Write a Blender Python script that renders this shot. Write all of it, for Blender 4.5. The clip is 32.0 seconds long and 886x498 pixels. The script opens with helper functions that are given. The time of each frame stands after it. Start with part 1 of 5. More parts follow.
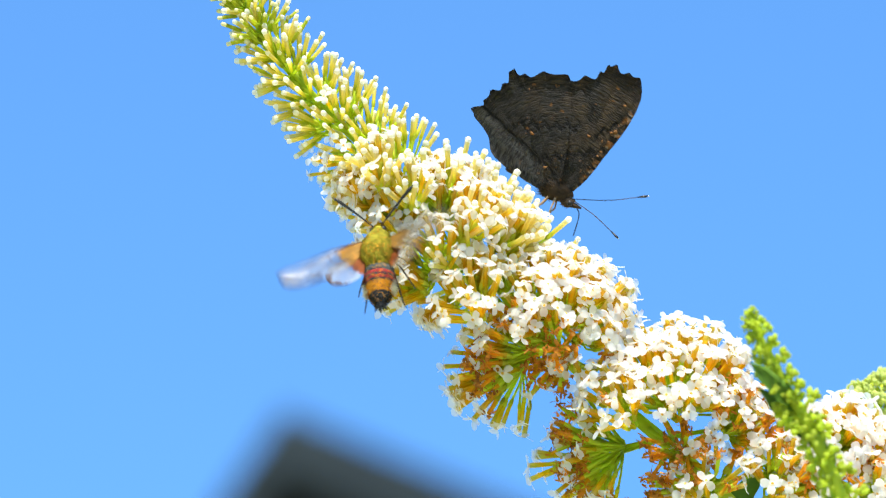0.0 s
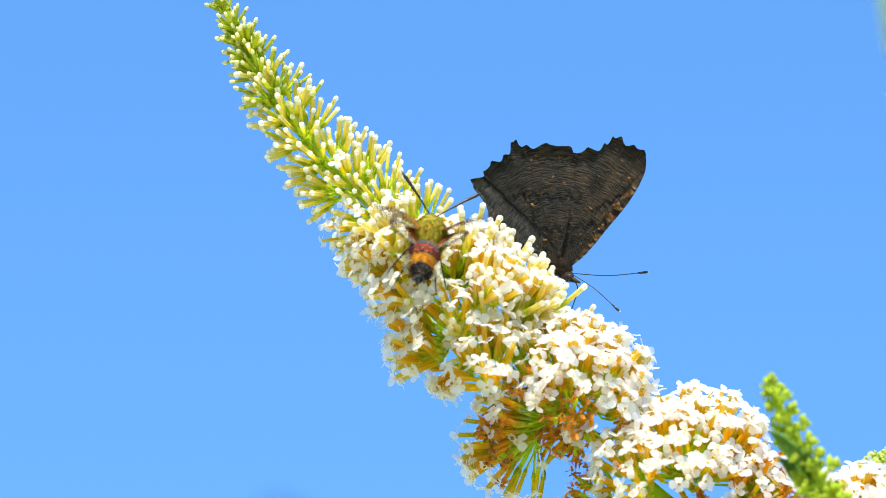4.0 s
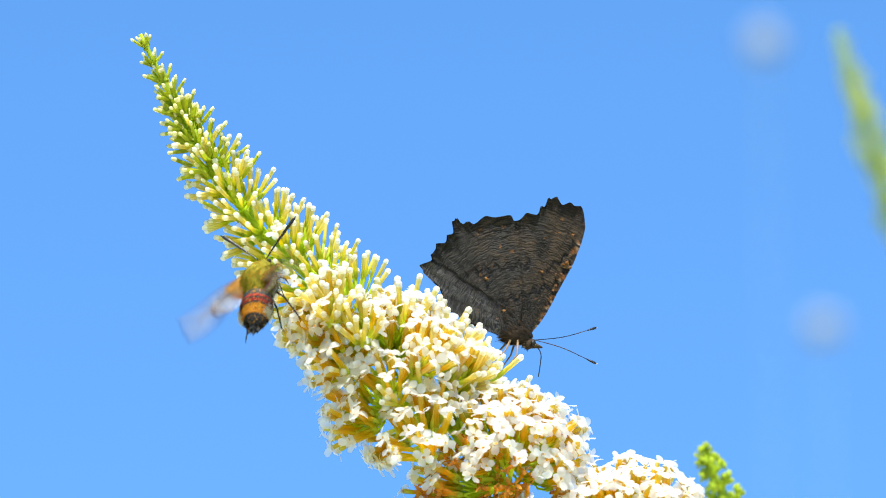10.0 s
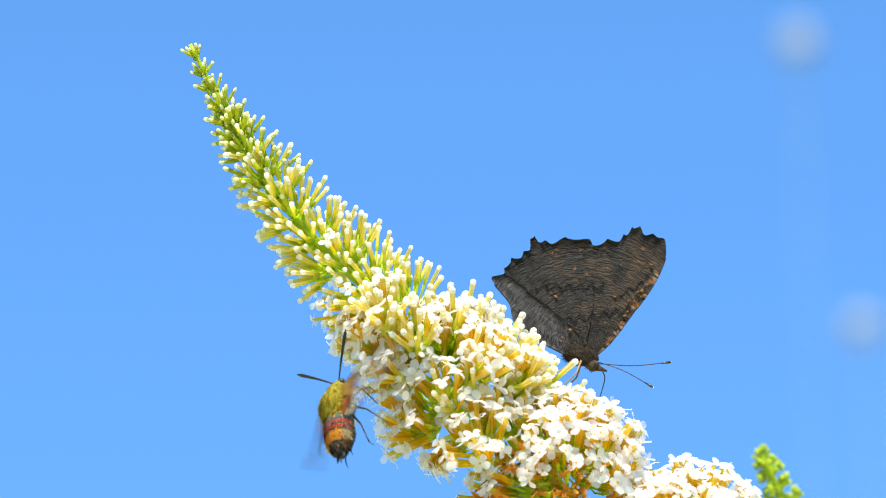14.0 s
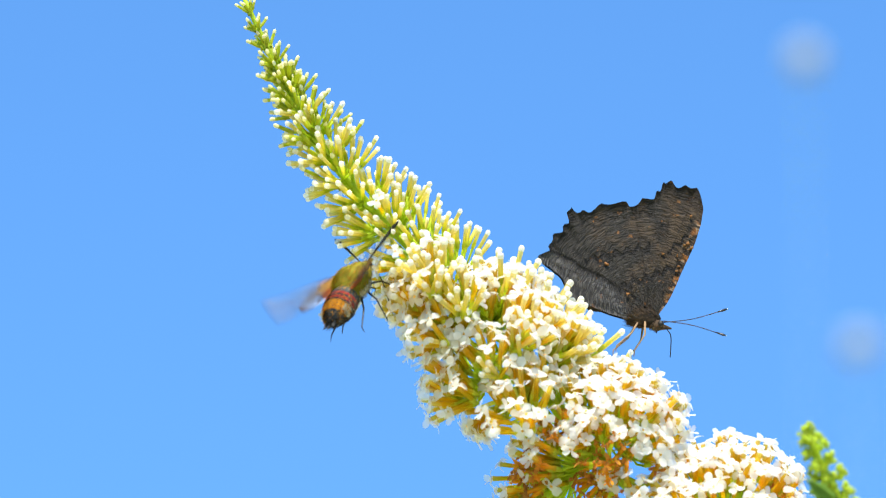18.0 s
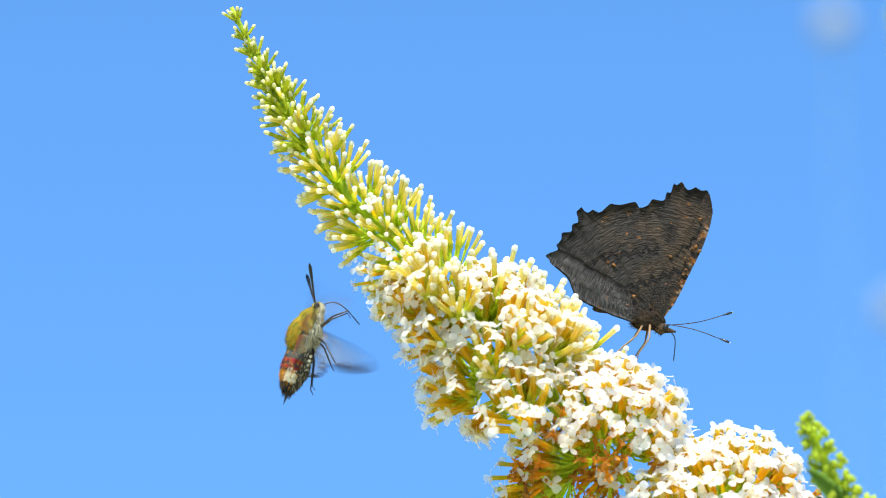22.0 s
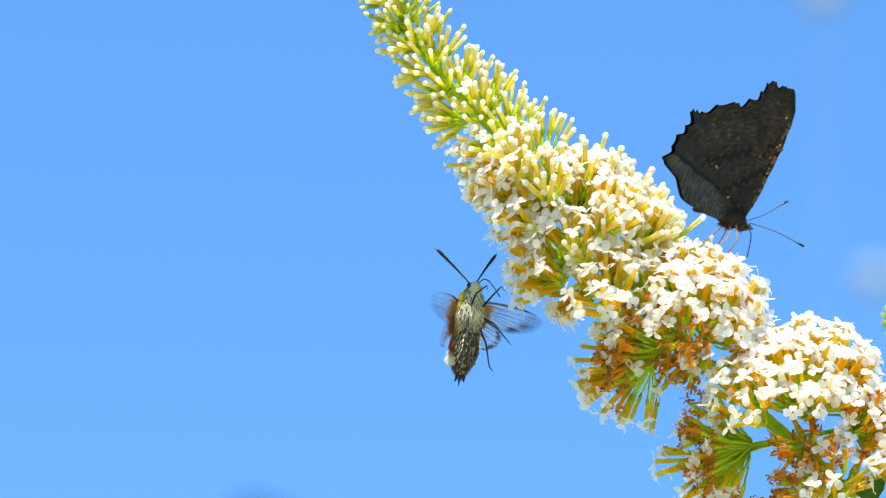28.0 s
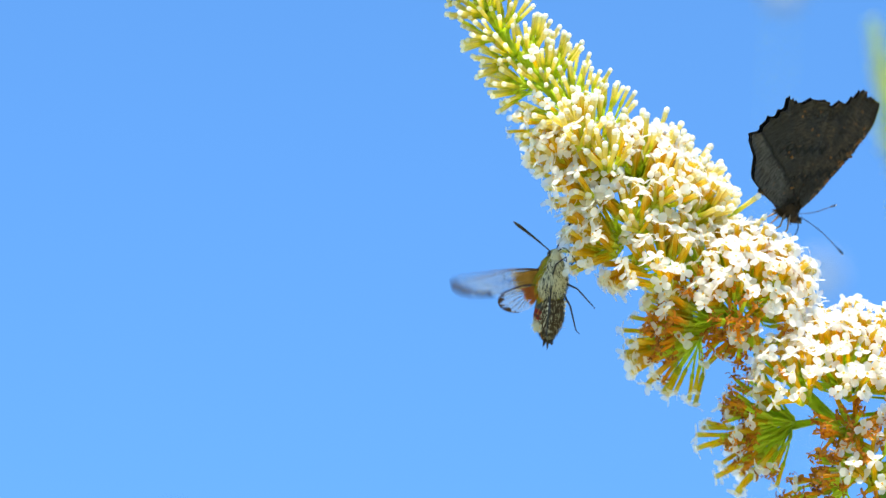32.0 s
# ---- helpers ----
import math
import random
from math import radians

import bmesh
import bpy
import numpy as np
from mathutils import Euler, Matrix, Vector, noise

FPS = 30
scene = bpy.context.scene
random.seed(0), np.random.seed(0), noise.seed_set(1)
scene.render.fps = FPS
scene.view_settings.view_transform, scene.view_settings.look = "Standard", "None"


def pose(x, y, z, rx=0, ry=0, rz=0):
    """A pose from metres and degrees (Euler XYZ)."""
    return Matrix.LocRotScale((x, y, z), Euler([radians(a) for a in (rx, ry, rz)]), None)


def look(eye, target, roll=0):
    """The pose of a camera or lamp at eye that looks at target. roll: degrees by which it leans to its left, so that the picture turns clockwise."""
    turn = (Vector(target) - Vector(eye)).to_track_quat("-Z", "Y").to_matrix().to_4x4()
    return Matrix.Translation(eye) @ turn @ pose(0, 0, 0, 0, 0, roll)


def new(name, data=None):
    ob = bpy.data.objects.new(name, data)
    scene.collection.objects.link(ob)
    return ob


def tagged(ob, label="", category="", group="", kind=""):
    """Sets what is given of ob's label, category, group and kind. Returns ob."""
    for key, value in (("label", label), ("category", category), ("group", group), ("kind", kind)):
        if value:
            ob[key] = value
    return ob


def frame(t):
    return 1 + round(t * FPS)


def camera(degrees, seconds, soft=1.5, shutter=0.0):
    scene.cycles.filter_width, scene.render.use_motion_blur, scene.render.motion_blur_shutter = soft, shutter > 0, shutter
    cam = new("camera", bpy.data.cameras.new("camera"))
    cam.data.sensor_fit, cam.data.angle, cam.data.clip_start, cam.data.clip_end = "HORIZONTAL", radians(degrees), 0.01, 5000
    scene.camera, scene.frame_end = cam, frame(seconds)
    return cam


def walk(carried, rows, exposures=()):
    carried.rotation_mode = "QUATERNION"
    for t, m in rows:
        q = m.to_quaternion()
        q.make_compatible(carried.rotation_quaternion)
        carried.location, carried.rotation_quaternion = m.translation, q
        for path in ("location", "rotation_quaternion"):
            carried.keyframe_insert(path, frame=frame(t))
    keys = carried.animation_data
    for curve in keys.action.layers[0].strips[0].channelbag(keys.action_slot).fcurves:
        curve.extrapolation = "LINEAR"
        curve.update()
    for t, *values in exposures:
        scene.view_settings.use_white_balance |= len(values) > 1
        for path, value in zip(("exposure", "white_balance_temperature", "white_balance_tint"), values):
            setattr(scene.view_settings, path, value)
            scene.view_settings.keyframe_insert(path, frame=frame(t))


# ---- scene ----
LENS = 8.0
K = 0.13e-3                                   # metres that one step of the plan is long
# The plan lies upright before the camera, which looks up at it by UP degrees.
UP, EYE = 24.0, 1.55
REACH = 1.4575
PLAN = pose(0, 0, EYE + REACH * math.sin(radians(UP)), UP, 0, 0)


def plan(u, v, depth=0.0):
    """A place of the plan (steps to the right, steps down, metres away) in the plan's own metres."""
    return Vector(((u - 784) * K, depth, (441 - v) * K))


cam = camera(LENS, 32.0, soft=1.0, shutter=0.5)
cam.data.dof.use_dof = True
cam.data.dof.focus_distance = REACH + 0.003
cam.data.dof.aperture_fstop = 18.0

# seconds; millimetres right, away, up; turn to the right, tilt up, roll in degrees
PATH = [
    (0.0, 13.32, -1467.58, 11.67, -0.238, -1.487, 0.13),
    (0.5, 11.46, -1464.73, 11.69, -0.280, -1.270, 0.14),
    (1.0, 10.14, -1472.20, 11.67, -0.110, -1.208, 0.26),
    (1.5, 9.09, -1473.06, 12.92, -0.108, -1.209, -0.33),
    (2.0, 9.06, -1481.20, 14.27, -0.062, -1.176, -0.40),
    (2.5, 8.22, -1477.29, 15.61, 0.062, -1.126, -0.76),
    (4.5, 6.99, -1447.00, 2.26, -0.117, -0.469, 0.84),
    (5.0, 6.65, -1449.24, 1.62, -0.055, -0.411, 1.09),
    (5.5, 5.81, -1456.93, 0.82, 0.089, -0.266, 0.91),
    (6.0, 6.41, -1465.64, 0.16, 0.066, -0.227, 1.59),
    (6.5, 7.10, -1472.44, -0.23, 0.216, -0.006, 1.08),
    (7.0, 8.39, -1474.49, -0.47, 0.261, -0.030, 1.02),
    (7.5, 8.84, -1467.20, -0.64, 0.391, -0.094, 0.65),
    (8.0, 10.36, -1460.81, -0.68, 0.287, -0.250, 0.91),
    (8.5, 11.52, -1452.13, -0.72, 0.259, -0.133, 1.02),
    (9.0, 12.22, -1447.23, -0.91, 0.324, 0.025, 0.78),
    (9.5, 12.03, -1448.21, -0.75, 0.306, 0.104, 0.85),
    (10.0, 11.24, -1456.20, -0.84, 0.278, 0.242, 0.41),
    (10.5, 11.23, -1460.57, -0.71, 0.143, 0.196, 0.53),
    (11.0, 11.48, -1466.68, -0.58, -0.008, 0.064, 0.76),
    (11.5, 11.59, -1459.14, -0.18, -0.008, -0.140, 1.21),
    (12.0, 10.12, -1451.67, -0.06, 0.028, -0.243, 0.70),
    (12.5, 10.34, -1451.82, 0.19, 0.013, -0.081, 1.05),
    (13.0, 8.00, -1446.17, 0.15, 0.112, 0.130, -0.03),
    (13.5, 7.38, -1451.87, 0.06, 0.066, 0.346, -0.10),
    (14.0, 6.26, -1456.00, -0.07, -0.004, 0.266, -0.44),
    (14.5, 6.31, -1456.11, 0.02, -0.135, 0.067, 0.01),
    (15.0, 6.62, -1452.35, 0.21, -0.205, -0.154, 0.70),
    (15.5, 7.02, -1451.84, 0.35, -0.320, -0.388, 1.38),
    (17.5, 4.58, -1434.82, 0.62, -0.322, -0.338, 1.94),
    (18.0, 3.44, -1444.92, 0.38, -0.331, -0.079, 1.47),
    (18.5, 2.37, -1457.96, 0.11, -0.258, 0.066, 1.00),
    (19.0, 0.00, -1457.52, -0.00, -0.000, 0.000, 0.00),
    (19.5, -0.66, -1458.62, -0.51, 0.129, 0.039, -0.04),
    (20.0, -2.46, -1451.48, -0.92, 0.276, 0.013, -0.61),
    (20.5, -3.09, -1446.81, -1.32, 0.318, -0.009, -0.53),
    (21.0, -4.15, -1443.40, -1.75, 0.331, 0.165, -0.73),
    (21.5, -4.31, -1442.86, -2.21, 0.187, 0.129, -0.44),
    (22.0, -4.28, -1449.73, -2.80, 0.036, 0.062, -0.16),
    (22.5, -4.25, -1457.76, -3.42, -0.117, 0.002, 0.10),
    (23.0, -3.39, -1461.88, -3.96, -0.238, -0.053, 0.90),
    (23.5, -3.77, -1466.03, -3.83, -0.298, -0.158, 1.25),
    (24.0, -4.03, -1465.47, -3.62, -0.414, -0.318, 1.74),
    (24.5, -5.30, -1466.28, -3.45, -0.354, -0.431, 1.63),
    (26.5, -13.43, -1464.83, 0.66, 0.259, -0.438, -0.83),
    (27.0, -13.53, -1474.55, 1.52, 0.011, -0.695, -0.37),
    (27.5, -20.56, -1474.68, -6.32, 0.084, -0.603, 0.77),
    (28.0, -27.45, -1478.11, -14.52, 0.134, -0.551, 1.80),
    (28.5, -33.43, -1480.32, -18.50, 0.205, -0.519, 2.78),
    (29.0, -40.35, -1489.79, -22.63, 0.334, -0.347, 3.24),
    (29.5, -43.92, -1486.37, -24.64, 0.442, -0.279, 3.51),
    (30.0, -48.92, -1479.80, -26.04, 0.633, -0.245, 3.10),
    (30.5, -50.52, -1484.57, -29.07, 0.669, -0.320, 4.27),
    (31.0, -52.62, -1482.86, -30.29, 0.694, -0.399, 4.42),
    (31.5, -53.73, -1486.53, -32.11, 0.667, -0.370, 5.02),
    (32.0, -56.42, -1497.31, -33.63, 0.752, -0.180, 4.95),
]
walk(cam, [(t, PLAN @ pose(x / 1000, y / 1000, z / 1000) @ pose(0, 0, 0, 0, 0, -turn) @ pose(0, 0, 0, 90 + tilt, 0, 0) @ pose(0, 0, 0, 0, 0, roll))
           for t, x, y, z, turn, tilt, roll in PATH])

# ---- light ----
SUN = Vector((-0.06, -0.60, 0.797)).normalized()
world = bpy.data.worlds.new("sky")
scene.world = world
world.use_nodes = True
nt = world.node_tree
sky = nt.nodes.new("ShaderNodeTexSky")
sky.sky_type, sky.sun_disc = "NISHITA", False
sky.sun_elevation = math.asin(SUN.z)
sky.sun_rotation = math.atan2(SUN.x, SUN.y)
sky.air_density, sky.dust_density, sky.ozone_density = 0.85, 0.0, 6.0
tint = nt.nodes.new("ShaderNodeMixRGB")
tint.blend_type, tint.inputs[0].default_value, tint.inputs[2].default_value = "MULTIPLY", 1.0, (0.625, 0.945, 1.095, 1)
nt.links.new(sky.outputs[0], tint.inputs[1])
nt.links.new(tint.outputs[0], nt.nodes["Background"].inputs[0])
nt.nodes["Background"].inputs[1].default_value = 0.138
lamp = bpy.data.lights.new("sun", "SUN")
lamp.energy, lamp.angle, lamp.color = 5.0, radians(0.53), (1.0, 0.95, 0.87)
sun = new("sun", lamp)
sun.matrix_world = look(SUN * 30, (0, 0, 0))
scene.view_settings.exposure = 0.95


# ---- materials ----
def material(name, c1, c2, scale=300.0, rough=0.6, bump=0.2, through_light=0.0, shift=0.15, detail=4, sheen=0.0):
    """Two colours mixed by grain at two scales; every object shifts a little in lightness."""
    m = bpy.data.materials.new(name)
    m.use_nodes = True
    n, l = m.node_tree.nodes, m.node_tree.links
    b = n["Principled BSDF"]
    tc, info = n.new("ShaderNodeTexCoord"), n.new("ShaderNodeObjectInfo")
    no, big = n.new("ShaderNodeTexNoise"), n.new("ShaderNodeTexNoise")
    no.noise_dimensions = big.noise_dimensions = "4D"
    no.inputs["Scale"].default_value, no.inputs["Detail"].default_value = scale, detail
    big.inputs["Scale"].default_value = scale * 0.17
    seed = n.new("ShaderNodeMath")
    seed.operation, seed.inputs[1].default_value = "MULTIPLY", 50.0
    l.new(info.outputs["Random"], seed.inputs[0])
    for q in (no, big):
        l.new(tc.outputs["Object"], q.inputs["Vector"])
        l.new(seed.outputs[0], q.inputs["W"])
    both = n.new("ShaderNodeMath")
    both.operation = "MULTIPLY_ADD"
    both.inputs[1].default_value = 0.5
    half = n.new("ShaderNodeMath")
    half.operation, half.inputs[1].default_value = "MULTIPLY", 0.5
    l.new(big.outputs[0], half.inputs[0])
    l.new(no.outputs[0], both.inputs[0])
    l.new(half.outputs[0], both.inputs[2])
    ramp = n.new("ShaderNodeValToRGB")
    ramp.color_ramp.elements[0].position, ramp.color_ramp.elements[1].position = 0.32, 0.68
    ramp.color_ramp.elements[0].color, ramp.color_ramp.elements[1].color = (*c1, 1), (*c2, 1)
    l.new(both.outputs[0], ramp.inputs[0])
    hsv = n.new("ShaderNodeHueSaturation")
    rng = n.new("ShaderNodeMapRange")
    rng.inputs[3].default_value, rng.inputs[4].default_value = 1 - shift, 1 + shift
    l.new(info.outputs["Random"], rng.inputs[0])
    l.new(rng.outputs[0], hsv.inputs["Value"])
    l.new(ramp.outputs[0], hsv.inputs["Color"])
    l.new(hsv.outputs[0], b.inputs["Base Color"])
    b.inputs["Roughness"].default_value = rough
    b.inputs["Sheen Weight"].default_value = sheen
    b.inputs["Specular IOR Level"].default_value = 0.35
    if bump:
        bp = n.new("ShaderNodeBump")
        bp.inputs["Strength"].default_value, bp.inputs["Distance"].default_value = bump, 0.3 / scale
        l.new(both.outputs[0], bp.inputs["Height"])
        l.new(bp.outputs[0], b.inputs["Normal"])
    if through_light:
        tr, mix = n.new("ShaderNodeBsdfTranslucent"), n.new("ShaderNodeMixShader")
        l.new(hsv.outputs[0], tr.inputs[0])
        mix.inputs[0].default_value = through_light
        l.new(b.outputs[0], mix.inputs[1])
        l.new(tr.outputs[0], mix.inputs[2])
        l.new(mix.outputs[0], n["Material Output"].inputs[0])
    return m


def let_through(m, share):
    """Lets a share of the light pass straight through a thin skin, tinted by the skin's colour."""
    n, l = m.node_tree.nodes, m.node_tree.links
    end = n["Material Output"].inputs[0]
    tr, mix = n.new("ShaderNodeBsdfTransparent"), n.new("ShaderNodeMixShader")
    mix.inputs[0].default_value = share
    l.new(n["Principled BSDF"].inputs["Base Color"].links[0].from_socket, tr.inputs[0])
    l.new(end.links[0].from_socket, mix.inputs[1])
    l.new(tr.outputs[0], mix.inputs[2])
    l.new(mix.outputs[0], end)
    return m


def tube_material(name, stops, length, through_light=0.45):
    """Colour that runs along a flower tube from its foot to its mouth: stops of (part of the length, colour)."""
    m = material(name, (1, 1, 1), (0.86, 0.86, 0.86), 900.0, 0.5, 0.12, 0, 0.08)
    n, l = m.node_tree.nodes, m.node_tree.links
    b = n["Principled BSDF"]
    tc, sep, div = n.new("ShaderNodeTexCoord"), n.new("ShaderNodeSeparateXYZ"), n.new("ShaderNodeMath")
    div.operation, div.inputs[1].default_value = "DIVIDE", length
    l.new(tc.outputs["Object"], sep.inputs[0])
    l.new(sep.outputs[2], div.inputs[0])
    ramp = n.new("ShaderNodeValToRGB")
    e = ramp.color_ramp.elements
    while len(e) < len(stops):
        e.new(0.5)
    for i, (at, col) in enumerate(stops):
        e[i].position, e[i].color = at, (*col, 1)
    l.new(div.outputs[0], ramp.inputs[0])
    mul = n.new("ShaderNodeMixRGB")
    mul.blend_type, mul.inputs[0].default_value = "MULTIPLY", 1.0
    l.new(b.inputs["Base Color"].links[0].from_socket, mul.inputs[1])
    l.new(ramp.outputs[0], mul.inputs[2])
    l.new(mul.outputs[0], b.inputs["Base Color"])
    tr, mix = n.new("ShaderNodeBsdfTranslucent"), n.new("ShaderNodeMixShader")
    l.new(mul.outputs[0], tr.inputs[0])
    mix.inputs[0].default_value = through_light
    l.new(b.outputs[0], mix.inputs[1])
    l.new(tr.outputs[0], mix.inputs[2])
    l.new(mix.outputs[0], n["Material Output"].inputs[0])
    return m


PETAL = let_through(material("white_petal", (0.945, 0.95, 0.93), (0.965, 0.97, 0.96), 600, 0.55, 0.25, 0.56, 0.03), 0.40)
BUDTIP = let_through(material("green_bud_tip", (0.82, 0.77, 0.36), (0.91, 0.87, 0.60), 500, 0.5, 0.15, 0.45, 0.06), 0.08)
CREAM = let_through(material("cream_bud", (0.94, 0.915, 0.77), (0.96, 0.95, 0.89), 500, 0.5, 0.15, 0.5, 0.05), 0.3)
THROAT = material("orange_throat", (0.80, 0.45, 0.05), (0.88, 0.58, 0.12), 900, 0.6, 0.1, 0.1, 0.1)
GREEN = let_through(material("young_green", (0.48, 0.53, 0.018), (0.70, 0.72, 0.085), 350, 0.5, 0.2, 0.5, 0.16), 0.28)
STEM = let_through(material("stem_green", (0.56, 0.70, 0.025), (0.74, 0.84, 0.08), 220, 0.55, 0.25, 0.5, 0.12), 0.22)
LEAF = material("leaf_green", (0.10, 0.20, 0.02), (0.18, 0.31, 0.04), 90, 0.5, 0.35, 0.25, 0.15)
BUDGREEN = let_through(material("bud_green", (0.48, 0.60, 0.025), (0.74, 0.82, 0.09), 260, 0.5, 0.3, 0.5, 0.2), 0.15)
PALEBUD = let_through(material("pale_bud_green", (0.58, 0.66, 0.12), (0.74, 0.80, 0.28), 260, 0.5, 0.3, 0.45, 0.12), 0.12)
BROWN = material("withered_brown", (0.15, 0.050, 0.010), (0.80, 0.33, 0.03), 420, 0.8, 0.6, 0.45, 0.3)
WOOD = material("twig_bark", (0.10, 0.07, 0.04), (0.22, 0.16, 0.10), 120, 0.85, 0.6, 0, 0.1)
TUBE_BUD = let_through(tube_material("cream_tube", [(0.0, (0.68, 0.78, 0.03)), (0.3, (0.94, 0.86, 0.10)), (0.52, (0.99, 0.86, 0.25)), (0.9, (0.99, 0.91, 0.52))], 0.0082, 0.55), 0.45)
TUBE_OPEN = let_through(tube_material("orange_tube", [(0.0, (0.74, 0.80, 0.03)), (0.22, (0.97, 0.82, 0.05)), (0.55, (1.0, 0.71, 0.03)), (0.82, (1.0, 0.84, 0.20)), (1.0, (0.98, 0.92, 0.60))], 0.0082, 0.62), 0.6)
TUBE_OLD = let_through(tube_material("withered_tube", [(0.0, (0.72, 0.72, 0.04)), (0.4, (1.0, 0.60, 0.025)), (1.0, (1.0, 0.46, 0.02))], 0.0082, 0.6), 0.42)


# ---- mesh helpers ----
def part(name, bm, mats, parent=None, label="", smooth=True, m=None):
    """Links a bmesh as one mesh object under a thing or a part."""
    me = bpy.data.meshes.new(name)
    bm.to_mesh(me)
    bm.free()
    for q in (mats if isinstance(mats, (list, tuple)) else [mats]):
        me.materials.append(q)
    if smooth:
        me.polygons.foreach_set("use_smooth", [True] * len(me.polygons))
    ob = new(name, me)
    ob.parent = parent
    if m is not None:
        ob.matrix_basis = m
    if label:
        ob["label"] = label
    return ob


def thing(name, m, label, category, group="", kind=""):
    ob = new(name)
    ob.empty_display_size = 0.01
    ob.matrix_basis = m
    return tagged(ob, label, category, group, kind)


def along(a, b):
    """A pose at a whose z runs towards b."""
    d = Vector(b) - Vector(a)
    return Matrix.Translation(a) @ d.to_track_quat("Z", "Y").to_matrix().to_4x4()


def lathe(bm, profile, seg=7, m=Matrix(), mat=0, squash=1.0):
    """Turns (radius, height[, material]) about z; closes the ends where the radius is small."""
    rings = []
    for p in profile:
        r, z = p[0], p[1]
        rings.append([bm.verts.new(m @ Vector((r * math.cos(6.2832 * i / seg), squash * r * math.sin(6.2832 * i / seg), z))) for i in range(seg)])
    for j in range(len(rings) - 1):
        mi = profile[j + 1][2] if len(profile[j + 1]) > 2 else mat
        for i in range(seg):
            f = bm.faces.new((rings[j][i], rings[j][(i + 1) % seg], rings[j + 1][(i + 1) % seg], rings[j + 1][i]))
            f.material_index = mi
    for ring, mi in ((rings[0][::-1], profile[0]), (rings[-1], profile[-1])):
        f = bm.faces.new(ring)
        f.material_index = mi[2] if len(mi) > 2 else mat
    return rings


def rod(bm, pts, radii, seg=6, mat=0, squash=1.0):
    """A tube along a line of points."""
    pts = [Vector(p) for p in pts]
    rings, side = [], None
    for i, p in enumerate(pts):
        d = (pts[min(i + 1, len(pts) - 1)] - pts[max(i - 1, 0)]).normalized()
        if side is None:
            side = d.orthogonal().normalized()
        side = (side - d * side.dot(d)).normalized()
        up = d.cross(side)
        r = radii[i] if isinstance(radii, (list, tuple)) else radii
        rings.append([bm.verts.new(p + side * (r * math.cos(6.2832 * k / seg)) + up * (squash * r * math.sin(6.2832 * k / seg))) for k in range(seg)])
    for a, b in zip(rings, rings[1:]):
        for k in range(seg):
            bm.faces.new((a[k], a[(k + 1) % seg], b[(k + 1) % seg], b[k])).material_index = mat
    bm.faces.new(rings[0][::-1]).material_index = mat
    bm.faces.new(rings[-1]).material_index = mat


def smooth_line(pts, n):
    """n points on a smooth curve through pts (Catmull-Rom)."""
    pts = [Vector(p) for p in pts]
    pts = [2 * pts[0] - pts[1]] + pts + [2 * pts[-1] - pts[-2]]
    out = []
    for i in range(n):
        s = i / (n - 1) * (len(pts) - 3)
        j = min(int(s), len(pts) - 4)
        f = s - j
        a, b, c, d = pts[j:j + 4]
        out.append(0.5 * (2 * b + (c - a) * f + (2 * a - 5 * b + 4 * c - d) * f * f + (3 * b - a - 3 * c + d) * f ** 3))
    return out


def blob(bm, centre, size, rough=0.12, rings=6, seg=9, mat=0, seed=0.0):
    """A rounded, slightly uneven lump."""
    centre = Vector(centre)
    rows = []
    for j in range(rings + 1):
        th = math.pi * j / rings
        row = []
        for i in range(seg):
            ph = 6.2832 * i / seg
            d = Vector((math.sin(th) * math.cos(ph), math.sin(th) * math.sin(ph), math.cos(th)))
            k = 1 + rough * noise.noise(d * 2.3 + Vector((seed, seed * 1.7, 0)))
            row.append(Vector((d.x * size[0], d.y * size[1], d.z * size[2])) * k)
        rows.append(row)
    top, bot = bm.verts.new(centre + rows[0][0]), bm.verts.new(centre + rows[-1][0])
    vs = [[bm.verts.new(centre + p) for p in row] for row in rows[1:-1]]
    for i in range(seg):
        k = (i + 1) % seg
        bm.faces.new((top, vs[0][i], vs[0][k])).material_index = mat
        bm.faces.new((bot, vs[-1][k], vs[-1][i])).material_index = mat
        for a, b in zip(vs, vs[1:]):
            bm.faces.new((a[i], b[i], b[k], a[k])).material_index = mat


# ---- the ground and what stands far off ----
def ground():
    bm = bmesh.new()
    n = 24
    grid = [[bm.verts.new((x, y, 0.02 * noise.noise(Vector((x * 0.2, y * 0.2, 0)))))
             for y in [(-1 if j < n / 2 else 1) * abs(j / n * 2 - 1) ** 4 * 3000 for j in range(n + 1)]]
            for x in [(-1 if i < n / 2 else 1) * abs(i / n * 2 - 1) ** 4 * 3000 for i in range(n + 1)]]
    for i in range(n):
        for j in range(n):
            bm.faces.new((grid[i][j], grid[i + 1][j], grid[i + 1][j + 1], grid[i][j + 1]))
    # Unseen ground, kept pale so that it throws sunlight up onto the flowers.
    m = material("pale_bounce_ground", (0.24, 0.25, 0.12), (0.42, 0.41, 0.24), 9.0, 0.95, 0.5)
    tagged(part("ground", bm, m), "pale ground out of view that reaches the horizon and bounces sunlight up", "ground", kind="structure")


